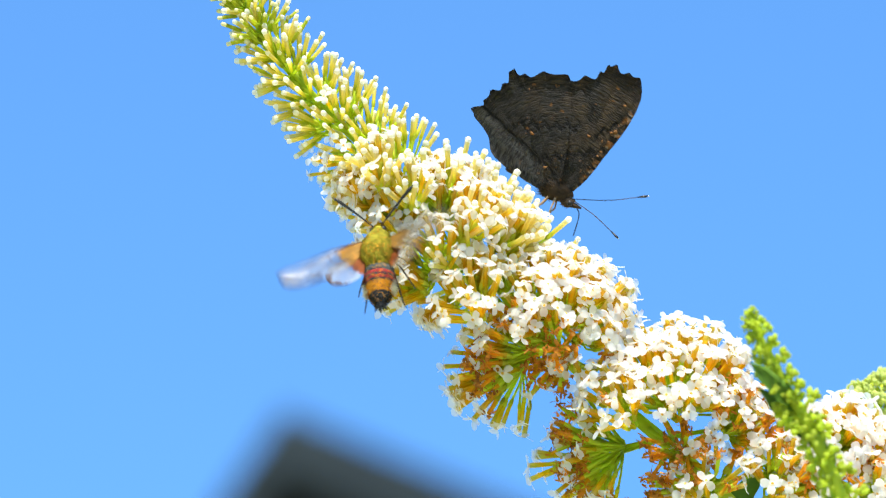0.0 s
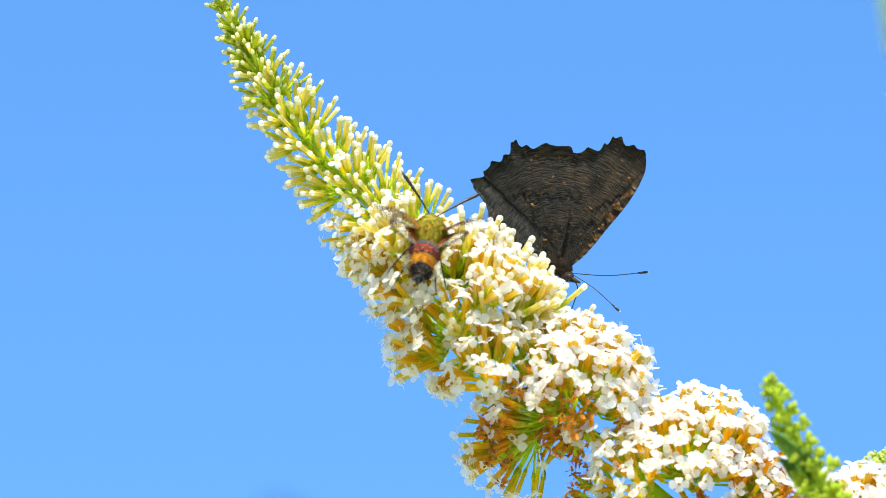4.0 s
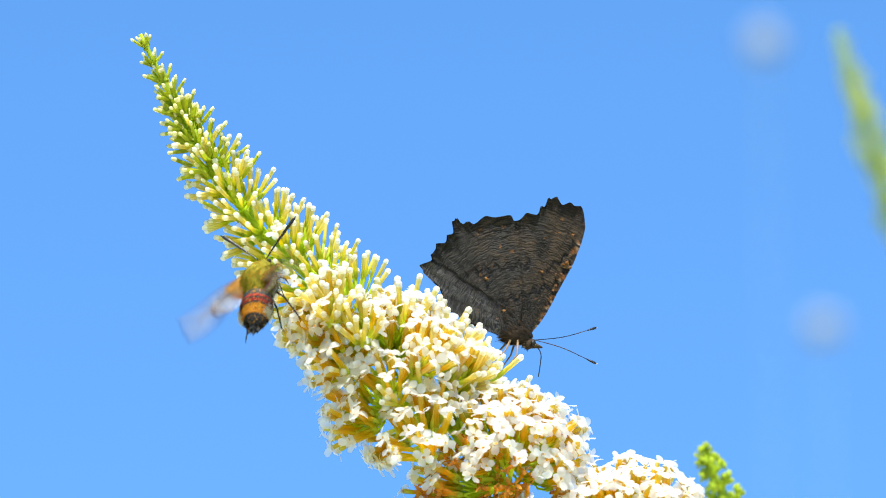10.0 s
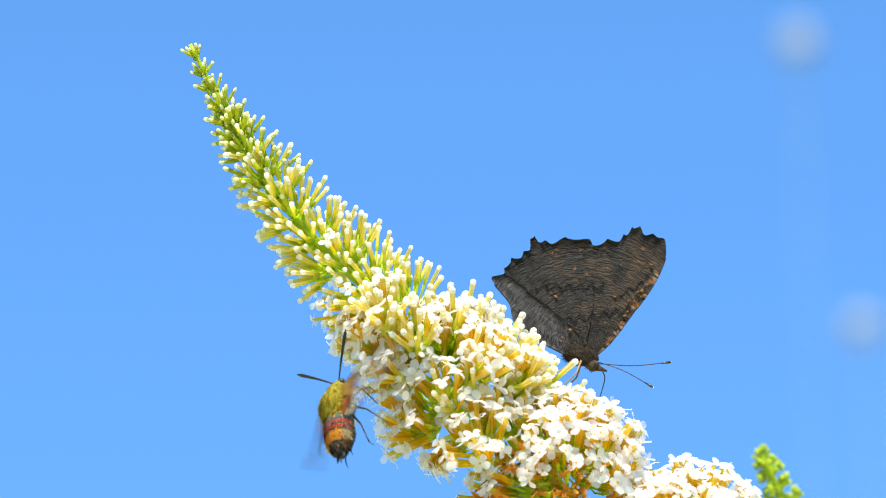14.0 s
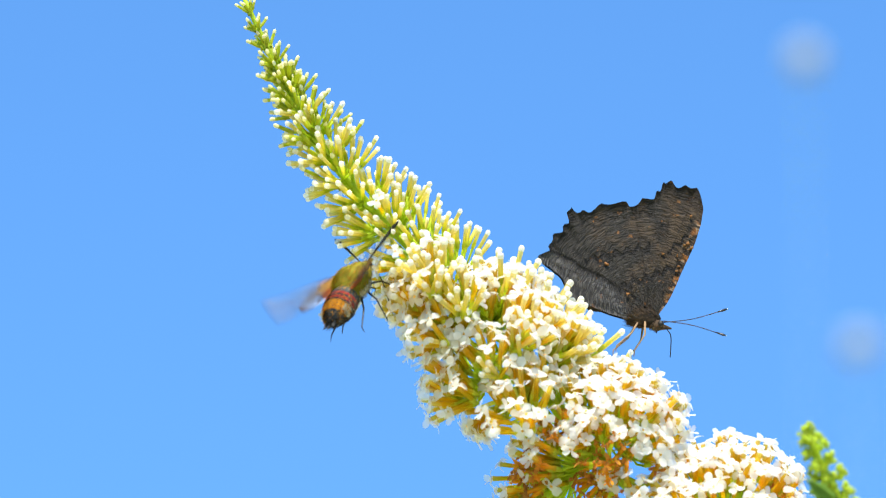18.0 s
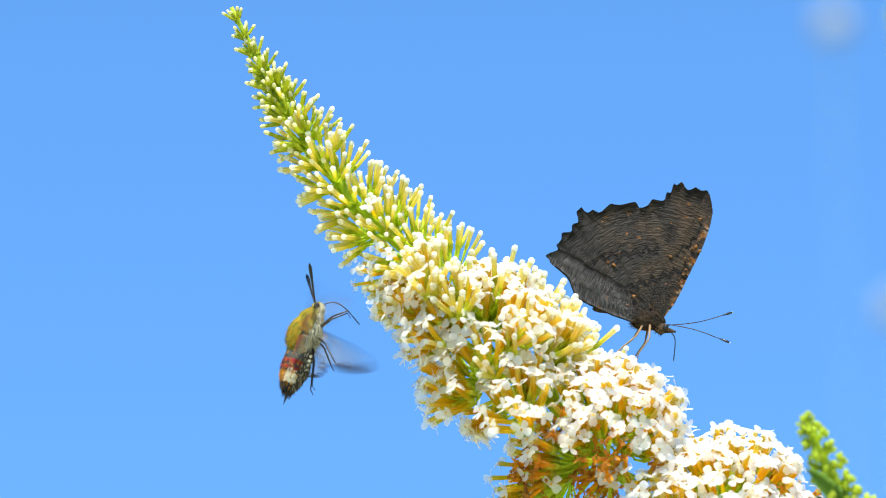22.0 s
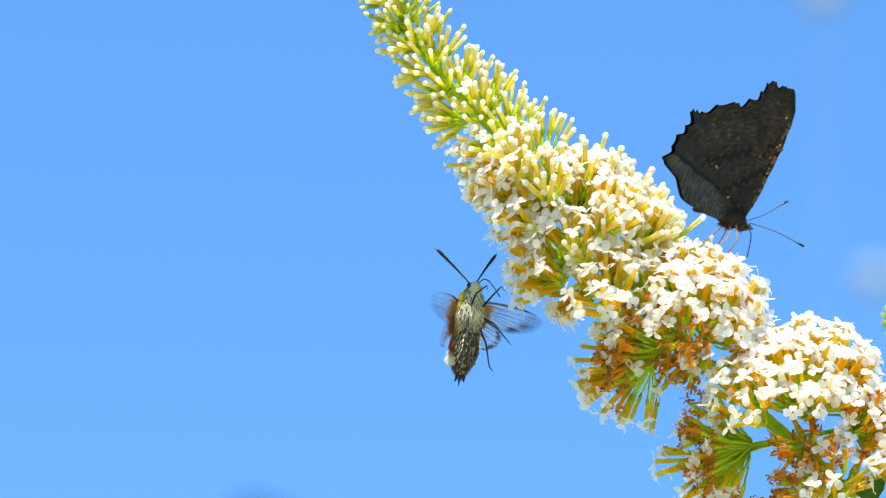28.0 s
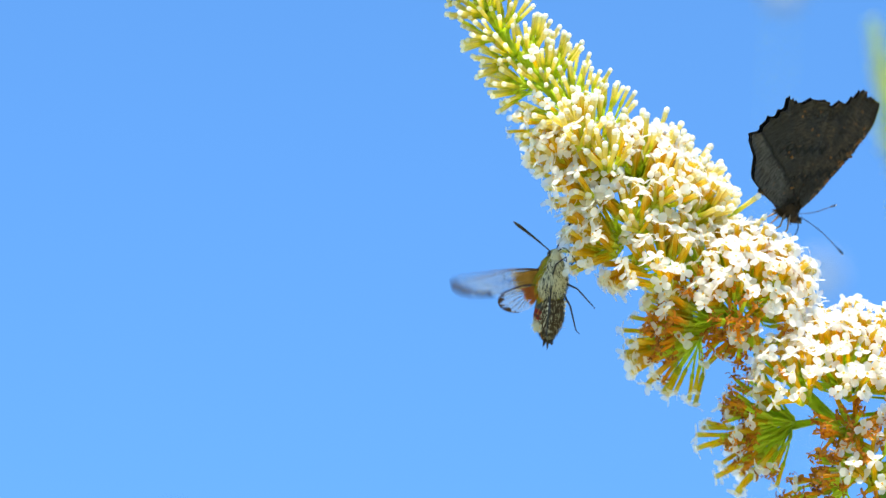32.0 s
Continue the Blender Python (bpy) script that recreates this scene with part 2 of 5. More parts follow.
def house():
    """A dark roof far behind, of which the peak alone shows."""
    slate = material("slate", (0.003, 0.007, 0.009), (0.012, 0.020, 0.024), 6.0, 0.95, 0.5)
    brick = material("house_wall", (0.25, 0.12, 0.08), (0.36, 0.19, 0.13), 4.0, 0.9, 0.4)
    at = PLAN @ plan(-3944, 8827, 20.0)
    h = at.z
    ob = thing("house", Matrix.Translation((at.x, at.y, 0)), "brick house with a dark slate roof, far off", "house")
    bm = bmesh.new()
    eave, d = h - 2.5, 8.0
    for x0, x1, y0, y1, z0, z1 in ((-1.3, 5.2, 0.3, d, -0.2, eave),):
        v = [bm.verts.new((x, y, z)) for x in (x0, x1) for y in (y0, y1) for z in (z0, z1)]
        for f in ((0, 1, 3, 2), (4, 6, 7, 5), (0, 4, 5, 1), (2, 3, 7, 6), (1, 5, 7, 3), (0, 2, 6, 4)):
            bm.faces.new([v[i] for i in f])
    part("wall", bm, brick, ob, smooth=False)
    bm = bmesh.new()
    prof = [(-1.6, eave), (0.0, h), (5.7, eave), (5.6, eave - 0.18), (0, h - 0.22), (-1.5, eave - 0.18)]
    front = [bm.verts.new((x, 0.0, z)) for x, z in prof]
    back = [bm.verts.new((x, d + 0.3, z)) for x, z in prof]
    for i in range(6):
        k = (i + 1) % 6
        bm.faces.new((front[i], front[k], back[k], back[i]))
    bm.faces.new((front[0], front[5], front[4], front[1])), bm.faces.new((front[1], front[4], front[3], front[2]))
    bm.faces.new((back[1], back[4], back[5], back[0])), bm.faces.new((back[2], back[3], back[4], back[1]))
    part("roof", bm, slate, ob, smooth=False)
    bm = bmesh.new()
    v = [bm.verts.new(p) for p in ((-1.3, 0.32, eave), (5.2, 0.32, eave), (0, 0.32, h - 0.25))]
    v2 = [bm.verts.new(p.co + Vector((0, 0.2, 0))) for p in v]
    bm.faces.new(v), bm.faces.new(v2[::-1])
    for i in range(3):
        bm.faces.new((v[i], v2[i], v2[(i + 1) % 3], v[(i + 1) % 3]))
    part("gable", bm, slate, ob, "dark slate-hung gable", smooth=False)


ground()
house()


# ---- florets: built once, shared by all panicles ----
def lobe(bm, m, length, width, curl, mat):
    """One rounded petal that leaves z sideways along x."""
    rows = []
    for f, w in ((0.0, 0.50), (0.3, 0.86), (0.6, 1.0), (0.85, 0.84), (1.0, 0.42)):
        x, z = 0.00035 + length * f, 0.0003 * math.sin(f * 2.2) - curl * length * f * f
        rows.append([bm.verts.new(m @ Vector((x - 0.00012 * (abs(q) < 0.1) * (f > 0.9), width * w * q, z - 0.00030 * abs(q) * f))) for q in (-0.5, 0.0, 0.5)])
    for a, b in zip(rows, rows[1:]):
        for k in (0, 1):
            bm.faces.new((a[k], b[k], b[k + 1], a[k + 1])).material_index = mat


def floret_mesh(name, kind, seed):
    """green: unopened green bud; bud: cream bud with a ball tip; open: four-lobed flower; old: withered flower; cup: what is left of it."""
    rnd = random.Random(seed)
    bm = bmesh.new()
    if kind == "green":
        n = rnd.uniform(0.85, 1.15)
        lathe(bm, [(0.00024, 0.0, 0), (0.00050, 0.0006, 0), (0.00060, 0.0018 * n, 0), (0.00052, 0.0022 * n, 0), (0.00050, 0.0034 * n, 0), (0.00051, 0.0039 * n, 0), (0.00055, 0.0042 * n, 1), (0.00056, 0.0046 * n, 1), (0.00042, 0.0050 * n, 1), (0.0001, 0.0052 * n, 1)], 7)
        mats = [GREEN, BUDTIP]
    elif kind == "bud":
        n = rnd.uniform(0.85, 1.1)
        lathe(bm, [(0.00024, 0.0, 0), (0.00054, 0.0006, 0), (0.00062, 0.0020, 0), (0.00054, 0.0024, 1), (0.00056, 0.004, 1), (0.00061, 0.0060 * n, 1), (0.00065, 0.0069 * n, 1),
                   (0.00070, 0.0071 * n, 2), (0.00075, 0.0075 * n, 2), (0.00068, 0.0079 * n, 2), (0.00042, 0.0082 * n, 2), (0.00012, 0.0083 * n, 2)], 8)
        mats = [GREEN, TUBE_BUD, CREAM]
    elif kind == "open":
        n = rnd.uniform(0.9, 1.08)
        lathe(bm, [(0.00022, 0.0, 0), (0.0005, 0.0006, 0), (0.00062, 0.0018, 0), (0.00050, 0.0020, 1), (0.00054, 0.0045, 1), (0.0006, 0.0072 * n, 1), (0.00062, 0.0076 * n, 2), (0.00034, 0.00768 * n, 2), (0.0002, 0.0070 * n, 3)], 8)
        cup = rnd.uniform(-24, 22)
        for k in range(4):
            m = pose(0, 0, 0.0075 * n, 0, 0, 90 * k + rnd.uniform(-9, 9)) @ pose(0, 0, 0, rnd.uniform(-22, 22), cup + rnd.uniform(-22, 22), 0)
            lobe(bm, m, rnd.uniform(0.0017, 0.0022), rnd.uniform(0.0017, 0.0022), rnd.uniform(-0.6, 0.8), 2)
        mats = [GREEN, TUBE_OPEN, PETAL, THROAT]
    elif kind == "cup":
        # the tube has dropped: a green cup with a crumpled brown rest
        lathe(bm, [(0.00026, 0.0, 0), (0.00046, 0.0008, 0), (0.00052, 0.0026, 0), (0.00050, 0.0042, 0), (0.0004, 0.0047, 1), (0.0003, 0.0056, 1)], 7)
        for k in range(9):
            m = pose(rnd.gauss(0, 0.0003), rnd.gauss(0, 0.0003), rnd.uniform(0.0044, 0.0062), 0, 0, 40 * k + rnd.uniform(-30, 30)) @ pose(0, 0, 0, rnd.uniform(-80, 80), rnd.uniform(-80, 40), 0)
            lobe(bm, m, rnd.uniform(0.0005, 0.0011), rnd.uniform(0.0004, 0.0008), rnd.uniform(-1.6, 1.8), 2)
        mats = [STEM, TUBE_OLD, BROWN]
    else:
        n = rnd.uniform(0.75, 1.0)
        lathe(bm, [(0.00022, 0.0, 0), (0.0006, 0.0006, 0), (0.0007, 0.0020, 0), (0.0005, 0.00215, 1), (0.00042, 0.0045, 1), (0.0005, 0.0066 * n, 1), (0.0003, 0.0070 * n, 1)], 7)
        for k in range(6):
            m = pose(rnd.gauss(0, 0.0003), rnd.gauss(0, 0.0003), 0.0069 * n, 0, 0, 60 * k + rnd.uniform(-30, 30)) @ pose(0, 0, 0, rnd.uniform(-60, 60), rnd.uniform(-70, 30), 0)
            lobe(bm, m, rnd.uniform(0.0008, 0.0015), rnd.uniform(0.0006, 0.0011), rnd.uniform(-1.2, 1.5), 2)
        mats = [GREEN, TUBE_OLD, BROWN]
    ob = part(name, bm, mats)
    me = ob.data
    bpy.data.objects.remove(ob)
    return me


MESH = {"green": [floret_mesh("green_bud", "green", i) for i in range(4)],
        "bud": [floret_mesh("flower_bud", "bud", 10 + i) for i in range(5)],
        "open": [floret_mesh("floret", "open", 20 + i) for i in range(14)],
        "old": [floret_mesh("withered_floret", "old", 40 + i) for i in range(6)],
        "cup": [floret_mesh("seed_cup", "cup", 50 + i) for i in range(6)]}
NAME = {"green": "green_bud", "bud": "flower_bud", "open": "floret", "old": "withered_floret", "cup": "seed_cup"}
LENGTH = {"green": 0.0049, "bud": 0.0082, "open": 0.0078, "old": 0.0068, "cup": 0.0062}


def add_floret(cluster, kind, base, way, rnd, size=1.0):
    ob = new(NAME[kind], rnd.choice(MESH[kind]))
    ob.parent = cluster
    ob.matrix_basis = (Matrix.Translation(base) @ Vector(way).to_track_quat("Z", "Y").to_matrix().to_4x4()
                       @ pose(0, 0, 0, 0, 0, rnd.uniform(0, 360)) @ Matrix.Scale(size, 4))


def add_cluster(panicle, root, hub, florets, rnd, label="", thick=0.0006):
    """A branchlet from root to a hub, where it forks to each floret's foot. florets: (kind, foot, way, size)."""
    bm = bmesh.new()
    root, hub = Vector(root), Vector(hub)
    rod(bm, [root, root.lerp(hub, 0.5), hub], [thick * 1.4, thick * 1.1, thick], 6)
    for kind, foot, way, size in florets:
        foot, way = Vector(foot), Vector(way)
        bow = Vector((rnd.gauss(0, 0.0004), rnd.gauss(0, 0.0004), rnd.gauss(0, 0.0004)))
        rod(bm, [hub, hub.lerp(foot, 0.35) + bow, hub.lerp(foot, 0.7) + bow - way * 0.0006, foot + way * 0.0004], [thick * 0.8, thick * 0.55, thick * 0.55, 0.00034], 5)
    cl = part("branchlet", bm, STEM, panicle, label)
    for kind, foot, way, size in florets:
        add_floret(cl, kind, foot, way, rnd, size)
    return cl


def stem_to_ground(ob, pts, radii, depth_end=0.25):
    """The stem of a panicle, through the plan's places and on in an arch down to the ground. ob stands on PLAN."""
    inv = PLAN.inverted()
    last = PLAN @ Vector(pts[-1])
    run = Vector((0.35, depth_end, 0))
    more = [inv @ (last + run * 0.35 + Vector((0, 0, -last.z * 0.18))), inv @ (last + run * 0.8 + Vector((0, 0, -last.z * 0.55))),
            inv @ Vector((last.x + run.x, last.y + run.y, -0.03))]
    bm = bmesh.new()
    line = smooth_line(pts, 40)
    n = len(line)
    rod(bm, line, [radii[0] + (radii[1] - radii[0]) * (i / (n - 1)) ** 0.8 for i in range(n)], 9)
    part("stem", bm, STEM, ob, "smooth pale green stem")
    bm = bmesh.new()
    line = smooth_line([pts[-2], pts[-1]] + more, 30)
    line = line[7:]
    rod(bm, line, [radii[1] + 0.004 * i / len(line) for i in range(len(line))], 9)
    part("branch", bm, WOOD, ob, "brown woody branch that rises from the ground")


# ---- the white panicle in focus ----
AXIS = [plan(*p) for p in ((387, 24), (425, 100), (465, 170), (505, 240), (560, 320), (642, 408), (740, 499), (838, 590), (915, 676), (980, 765), (1055, 837), (1175, 937), (1320, 1060), (1480, 1230))]
LINE = smooth_line(AXIS, 131)


def axis_at(s):
    """Place and direction towards the tip; s is the number of the axis point."""
    i = min(int(s * 10), 129)
    p = LINE[i].lerp(LINE[i + 1], s * 10 - i)
    return p, (LINE[max(i - 4, 0)] - LINE[min(i + 5, 130)]).normalized()


def reach_at(s, sunny):
    """How far the tips stand off the axis, in steps, on its sunny and on its other side."""
    xs = (0, 1, 2, 3, 4, 5, 6, 7, 8, 9)
    ys = (12, 28, 42, 61, 78, 97, 110, 128, 140, 146) if sunny else (14, 32, 42, 55, 68, 85, 116, 150, 160, 148)
    return float(np.interp(s, xs, ys)) * K


def white_panicle():
    rnd = random.Random(7)
    ob = thing("flower_panicle", PLAN, "long white butterfly bush panicle, green at its tip, withered below", "flower")
    stem_to_ground(ob, AXIS, (0.0005, 0.0017))
    view, up = Vector((0, -1, 0)), Vector((0, 0, 1))

    def jitter(k):
        return Vector((rnd.gauss(0, k), rnd.gauss(0, k), rnd.gauss(0, k)))

    def whorl(s, turn, count, each, spread, angles=None, size_to=1.0):
        """Small stalked fans round the axis at s; their buds lean towards the tip."""
        p, d = axis_at(s)
        side = d.cross(view).normalized()
        front = side.cross(d)
        for k in range(count):
            a = angles[k] if angles else turn + 6.2832 * k / count + rnd.uniform(-0.2, 0.2)
            radial = side * math.cos(a) + front * math.sin(a)
            f = 0.5 + 0.5 * math.cos(a)
            r = reach_at(s, True) * f + reach_at(s, False) * (1 - f)
            foot = p - d * r * 0.55 + d * rnd.uniform(-0.15, 0.15) * r
            lean = min(1.0, s / 3)
            mid = (radial * (0.50 + 0.30 * lean) + d * (0.86 - 0.24 * lean)).normalized()
            hub = foot + mid * r * 0.24
            sd = mid.cross(d).normalized()
            fl = []
            for q in range(each):
                z, ph = 1 - (1 - math.cos(spread)) * (q + 0.4) / each, q * 2.39996 + turn * 3
                w = math.sqrt(max(0.0, 1 - z * z))
                way = (mid * z + sd * w * math.cos(ph) + sd.cross(mid) * w * math.sin(ph) + jitter(0.07)).normalized()
                u = rnd.random()
                if s < 2.0 + u * 2.2:
                    kind = "green"
                elif s < 5.0 or f > 0.4:
                    kind = "open" if u > 0.94 and s > 3.8 and f < 0.7 else "bud"
                else:
                    kind = "bud" if u < 0.72 else "open"
                size = rnd.uniform(0.88, 1.12) * size_to * (0.72 + 0.28 * min(1, s / 2.2))
                far = r * (1.0 + 0.20 * lean) - (hub - p).dot(radial) * 0.75
                tip = hub + way * max(far * rnd.uniform(0.84, 1.08), LENGTH[kind] * size * 1.05)
                way = (way + up * 0.10).normalized()
                fl.append((kind, tip - way * LENGTH[kind] * size, way, size))
            add_cluster(ob, foot - d * r * 0.25, hub, fl, rnd, thick=0.00034 if s < 2 else 0.00042)

    s, turn = 0.22, 0.3
    while s < 6.3:
        whorl(s, turn, 4 if s < 1.0 else 5, 2 if s < 0.7 else 3 if s < 1.5 else 6 if s < 3 else 8 if s < 4.6 else 12, 0.42 if s < 2 else 0.66, None, 0.84)
        turn += 0.66
        s += 0.37 if s < 2 else 0.47 if s < 4 else 0.48
    # the far side and the crest further down
    for s, angles in ((6.6, (-1.9, -1.1, 0.35)), (7.1, (-1.5, -0.5, 0.1)), (7.6, (-2.1, -1.2, -0.2)), (8.2, (-1.6, -0.8)), (8.8, (-2.0, -1.0))):
        whorl(s, s, len(angles), 12, 0.75, angles)

    # the stalked heads below, each round its own hub: plan, depth, direction, florets, reach, half angle, shares withered and in bud
    def head(u, v, depth, way, n, reach, opening, old=0.0, buds=0.0, root_s=9.0, lift=0.34, ragged=0.20, face=0.4, cups=0.5):
        hub = plan(u, v, depth)
        way = Vector(way).normalized()
        sd = way.orthogonal().normalized()
        fr = way.cross(sd)
        fl = []
        for i in range(n):
            z = 1 - (1 - math.cos(opening)) * (i + 0.5) / n
            ph = i * 2.39996 + rnd.uniform(-0.3, 0.3)
            q = math.sqrt(max(0, 1 - z * z))
            dr = (way * z + sd * (q * math.cos(ph)) + fr * (q * math.sin(ph)) + jitter(0.07)).normalized()
            x = rnd.random()
            kind = ("cup" if rnd.random() < cups else "old") if x < old else "bud" if x < old + buds else "open"
            sz = rnd.uniform(0.9, 1.12)
            w = dr + up * lift
            if w.y < 0:
                w.y *= face
            w = (w.normalized() + jitter(0.10)).normalized()
            tip = hub + dr * reach * K * rnd.uniform(1 - ragged, 1.04)
            fl.append((kind, tip - w * LENGTH[kind] * sz, w, sz))
        for j in range(0, n, 16):
            add_cluster(ob, axis_at(root_s)[0], hub, fl[j:j + 16], rnd, thick=0.00050)

    # upper heads: cream buds on the crest, white florets before it and on the shaded side
    head(838, 575, 0.002, (0.30, -0.25, 0.92), 66, 113, 0.90, 0.0, 0.28, 7.3)
    head(928, 622, 0.002, (0.74, -0.30, 0.60), 62, 112, 0.85, 0.0, 0.88, 8.0)
    head(880, 600, -0.010, (0.45, -0.60, 0.66), 34, 90, 0.85, 0.0, 0.62, 7.6)
    head(730, 545, -0.004, (-0.85, -0.40, 0.30), 34, 98, 0.80, 0.0, 0.45, 6.6)
    head(735, 505, -0.010, (-0.15, -0.75, 0.65), 26, 86, 0.85, 0.0, 0.82, 6.4)
    head(790, 545, -0.010, (-0.25, -0.70, 0.65), 20, 88, 0.85, 0.0, 0.60, 6.8)
    head(765, 590, -0.006, (-0.80, -0.50, 0.05), 24, 98, 0.80, 0.0, 0.20, 6.9)
    head(778, 578, -0.006, (-0.35, -0.85, 0.30), 30, 84, 1.05, 0.0, 0.22, 6.9, 0.3, 0.2, 0.8)
    head(842, 645, -0.009, (-0.30, -0.75, 0.60), 24, 92, 0.95, 0.0, 0.25, 7.6)
    head(830, 682, -0.003, (-0.95, -0.28, 0.12), 48, 126, 0.82, 0.0, 0.05, 7.9, 0.3)
    head(860, 722, 0.000, (-0.72, -0.20, -0.60), 18, 84, 0.55, 0.0, 0.0, 8.2, 0.1)
    head(905, 728, -0.010, (-0.35, -0.75, 0.42), 32, 106, 1.00, 0.0, 0.10, 8.4)
    head(905, 690, -0.006, (0.15, -0.55, 0.82), 24, 84, 0.90, 0.0, 0.35, 8.1)
    head(1044, 781, -0.002, (0.40, -0.36, 0.86), 140, 148, 1.10, 0.0, 0.04, 9.2, 0.30, 0.16, 0.9)
    # withered beneath, the last florets hanging
    head(1082, 812, 0.006, (0.80, 0.0, 0.55), 20, 92, 0.60, 0.9, 0.0, 10.0, 0.2)
    head(1018, 822, -0.004, (-0.96, -0.30, 0.22), 34, 146, 0.55, 0.50, 0.0, 9.4, 0.1, 0.3, 0.8, 0.1)
    head(1005, 836, 0.000, (-0.92, -0.30, -0.25), 30, 138, 0.60, 0.75, 0.0, 9.4, 0.0, 0.3, 0.8, 0.6)
    head(985, 850, 0.006, (-0.62, 0.05, -0.75), 18, 140, 0.70, 0.10, 0.0, 9.4, -0.15)
    head(990, 850, 0.004, (-0.97, 0.10, -0.30), 13, 150, 0.40, 0.0, 0.0, 9.4, 0.0)
    head(1055, 836, -0.004, (-0.45, -0.70, -0.45), 24, 92, 0.75, 0.85, 0.0, 9.7, 0.0, 0.3)
    head(1090, 850, -0.006, (0.25, -0.85, 0.35), 9, 90, 0.80, 0.2, 0.0, 9.9)
    head(1000, 775, -0.009, (-0.35, -0.80, 0.45), 18, 74, 0.80, 0.25, 0.2, 9.2, 0.2, 0.3, 0.4, 0.3)
    head(1048, 820, -0.010, (-0.35, -0.85, 0.10), 22, 84, 0.85, 0.9, 0.0, 9.6, 0.0, 0.35, 0.8, 0.8)
    # the lower heads
    head(1254, 926, -0.002, (0.10, -0.42, 0.90), 160, 163, 1.12, 0.0, 0.02, 10.9, 0.30, 0.16, 0.9)
    head(1175, 920, -0.010, (-0.62, -0.70, 0.40), 24, 102, 0.90, 0.05, 0.0, 10.6)
    head(1165, 996, 0.000, (-0.96, -0.25, 0.15), 54, 142, 0.72, 0.92, 0.0, 11.4, 0.0, 0.3, 0.8, 0.88)
    head(1160, 1006, 0.002, (-0.72, -0.20, -0.65), 30, 132, 0.68, 0.80, 0.0, 11.4, 0.0, 0.3, 0.8, 0.9)
    head(1145, 1015, 0.008, (-0.80, 0.30, -0.50), 16, 158, 0.70, 0.0, 0.0, 11.4, 0.0)
    head(1262, 1000, -0.010, (-0.05, -0.92, 0.15), 40, 88, 1.15, 0.70, 0.0, 11.2, 0.0, 0.3, 0.8, 0.3)
    head(1295, 1072, -0.008, (-0.92, -0.40, -0.10), 28, 104, 0.70, 0.93, 0.0, 11.6, 0.0, 0.3)
    head(1340, 960, -0.004, (0.60, -0.50, 0.50), 58, 116, 1.10, 0.60, 0.0, 11.4, 0.2, 0.2, 0.7, 0.2)
    head(1310, 1060, -0.010, (0.10, -0.90, 0.25), 26, 96, 1.20, 0.40, 0.0, 11.7)
    head(1420, 1040, -0.004, (0.40, -0.60, 0.70), 44, 112, 1.20, 0.15, 0.0, 12.0)
    head(1270, 1100, 0.002, (-0.75, -0.30, -0.55), 22, 130, 0.75, 0.60, 0.0, 11.9, 0.0)
    return ob


bush = white_panicle()


def neighbour_panicle():
    """White florets of the next panicle, at the same depth."""
    rnd = random.Random(31)
    ob = thing("flower_panicle", PLAN, "white butterfly bush panicle with orange tubes, beside the long one", "flower")
    ax = [plan(1560, 930, 0.01), plan(1600, 1010, 0.012), plan(1660, 1120, 0.02), plan(1720, 1280, 0.03)]
    stem_to_ground(ob, ax, (0.001, 0.0024), 0.3)
    for u, v, dep, size, way, n, old in ((1545, 1005, 0.0, 105, (-0.1, -0.6, 0.8), 140, 0.03), (1660, 1030, 0.0, 100, (0.3, -0.6, 0.7), 66, 0.05), (1500, 1065, -0.004, 80, (-0.5, -0.7, 0.1), 36, 0.35), (1600, 1080, -0.006, 100, (0, -0.9, -0.1), 46, 0.3)):
        c = plan(u, v, dep)
        w = Vector(way).normalized()
        sd = w.orthogonal().normalized()
        fr = w.cross(sd)
        fl = []
        for i in range(n):
            z = 1 - 1.05 * (i + 0.5) / n
            q, ph = math.sqrt(max(0, 1 - z * z)), i * 2.39996
            dr = (w * z + sd * q * math.cos(ph) + fr * q * math.sin(ph) + Vector((rnd.gauss(0, .1), rnd.gauss(0, .1), rnd.gauss(0, .1)))).normalized()
            kind = "old" if rnd.random() < old else "open"
            sz = rnd.uniform(0.9, 1.1)
            fl.append((kind, c + dr * (size * K * rnd.uniform(0.85, 1.04) - LENGTH[kind] * sz), dr, sz))
        for j in range(0, n, 20):
            add_cluster(ob, ax[1], c, fl[j:j + 20], rnd, "", 0.0007)


neighbour_panicle()


def bud_mesh(name, seed, mat):
    bm = bmesh.new()
    blob(bm, (0, 0, 0.6), (0.55, 0.55, 0.8), 0.25, 6, 8, 0, seed)
    lathe(bm, [(0.2, -0.35), (0.26, 0.1)], 6)
    ob = part(name, bm, mat)
    me = ob.data
    bpy.data.objects.remove(ob)
    return me


ROUND_BUD = [bud_mesh("bud", 1.3 * i, BUDGREEN) for i in range(4)]
PALE_BUD = [bud_mesh("bud", 1.3 * i, PALEBUD) for i in range(4)]


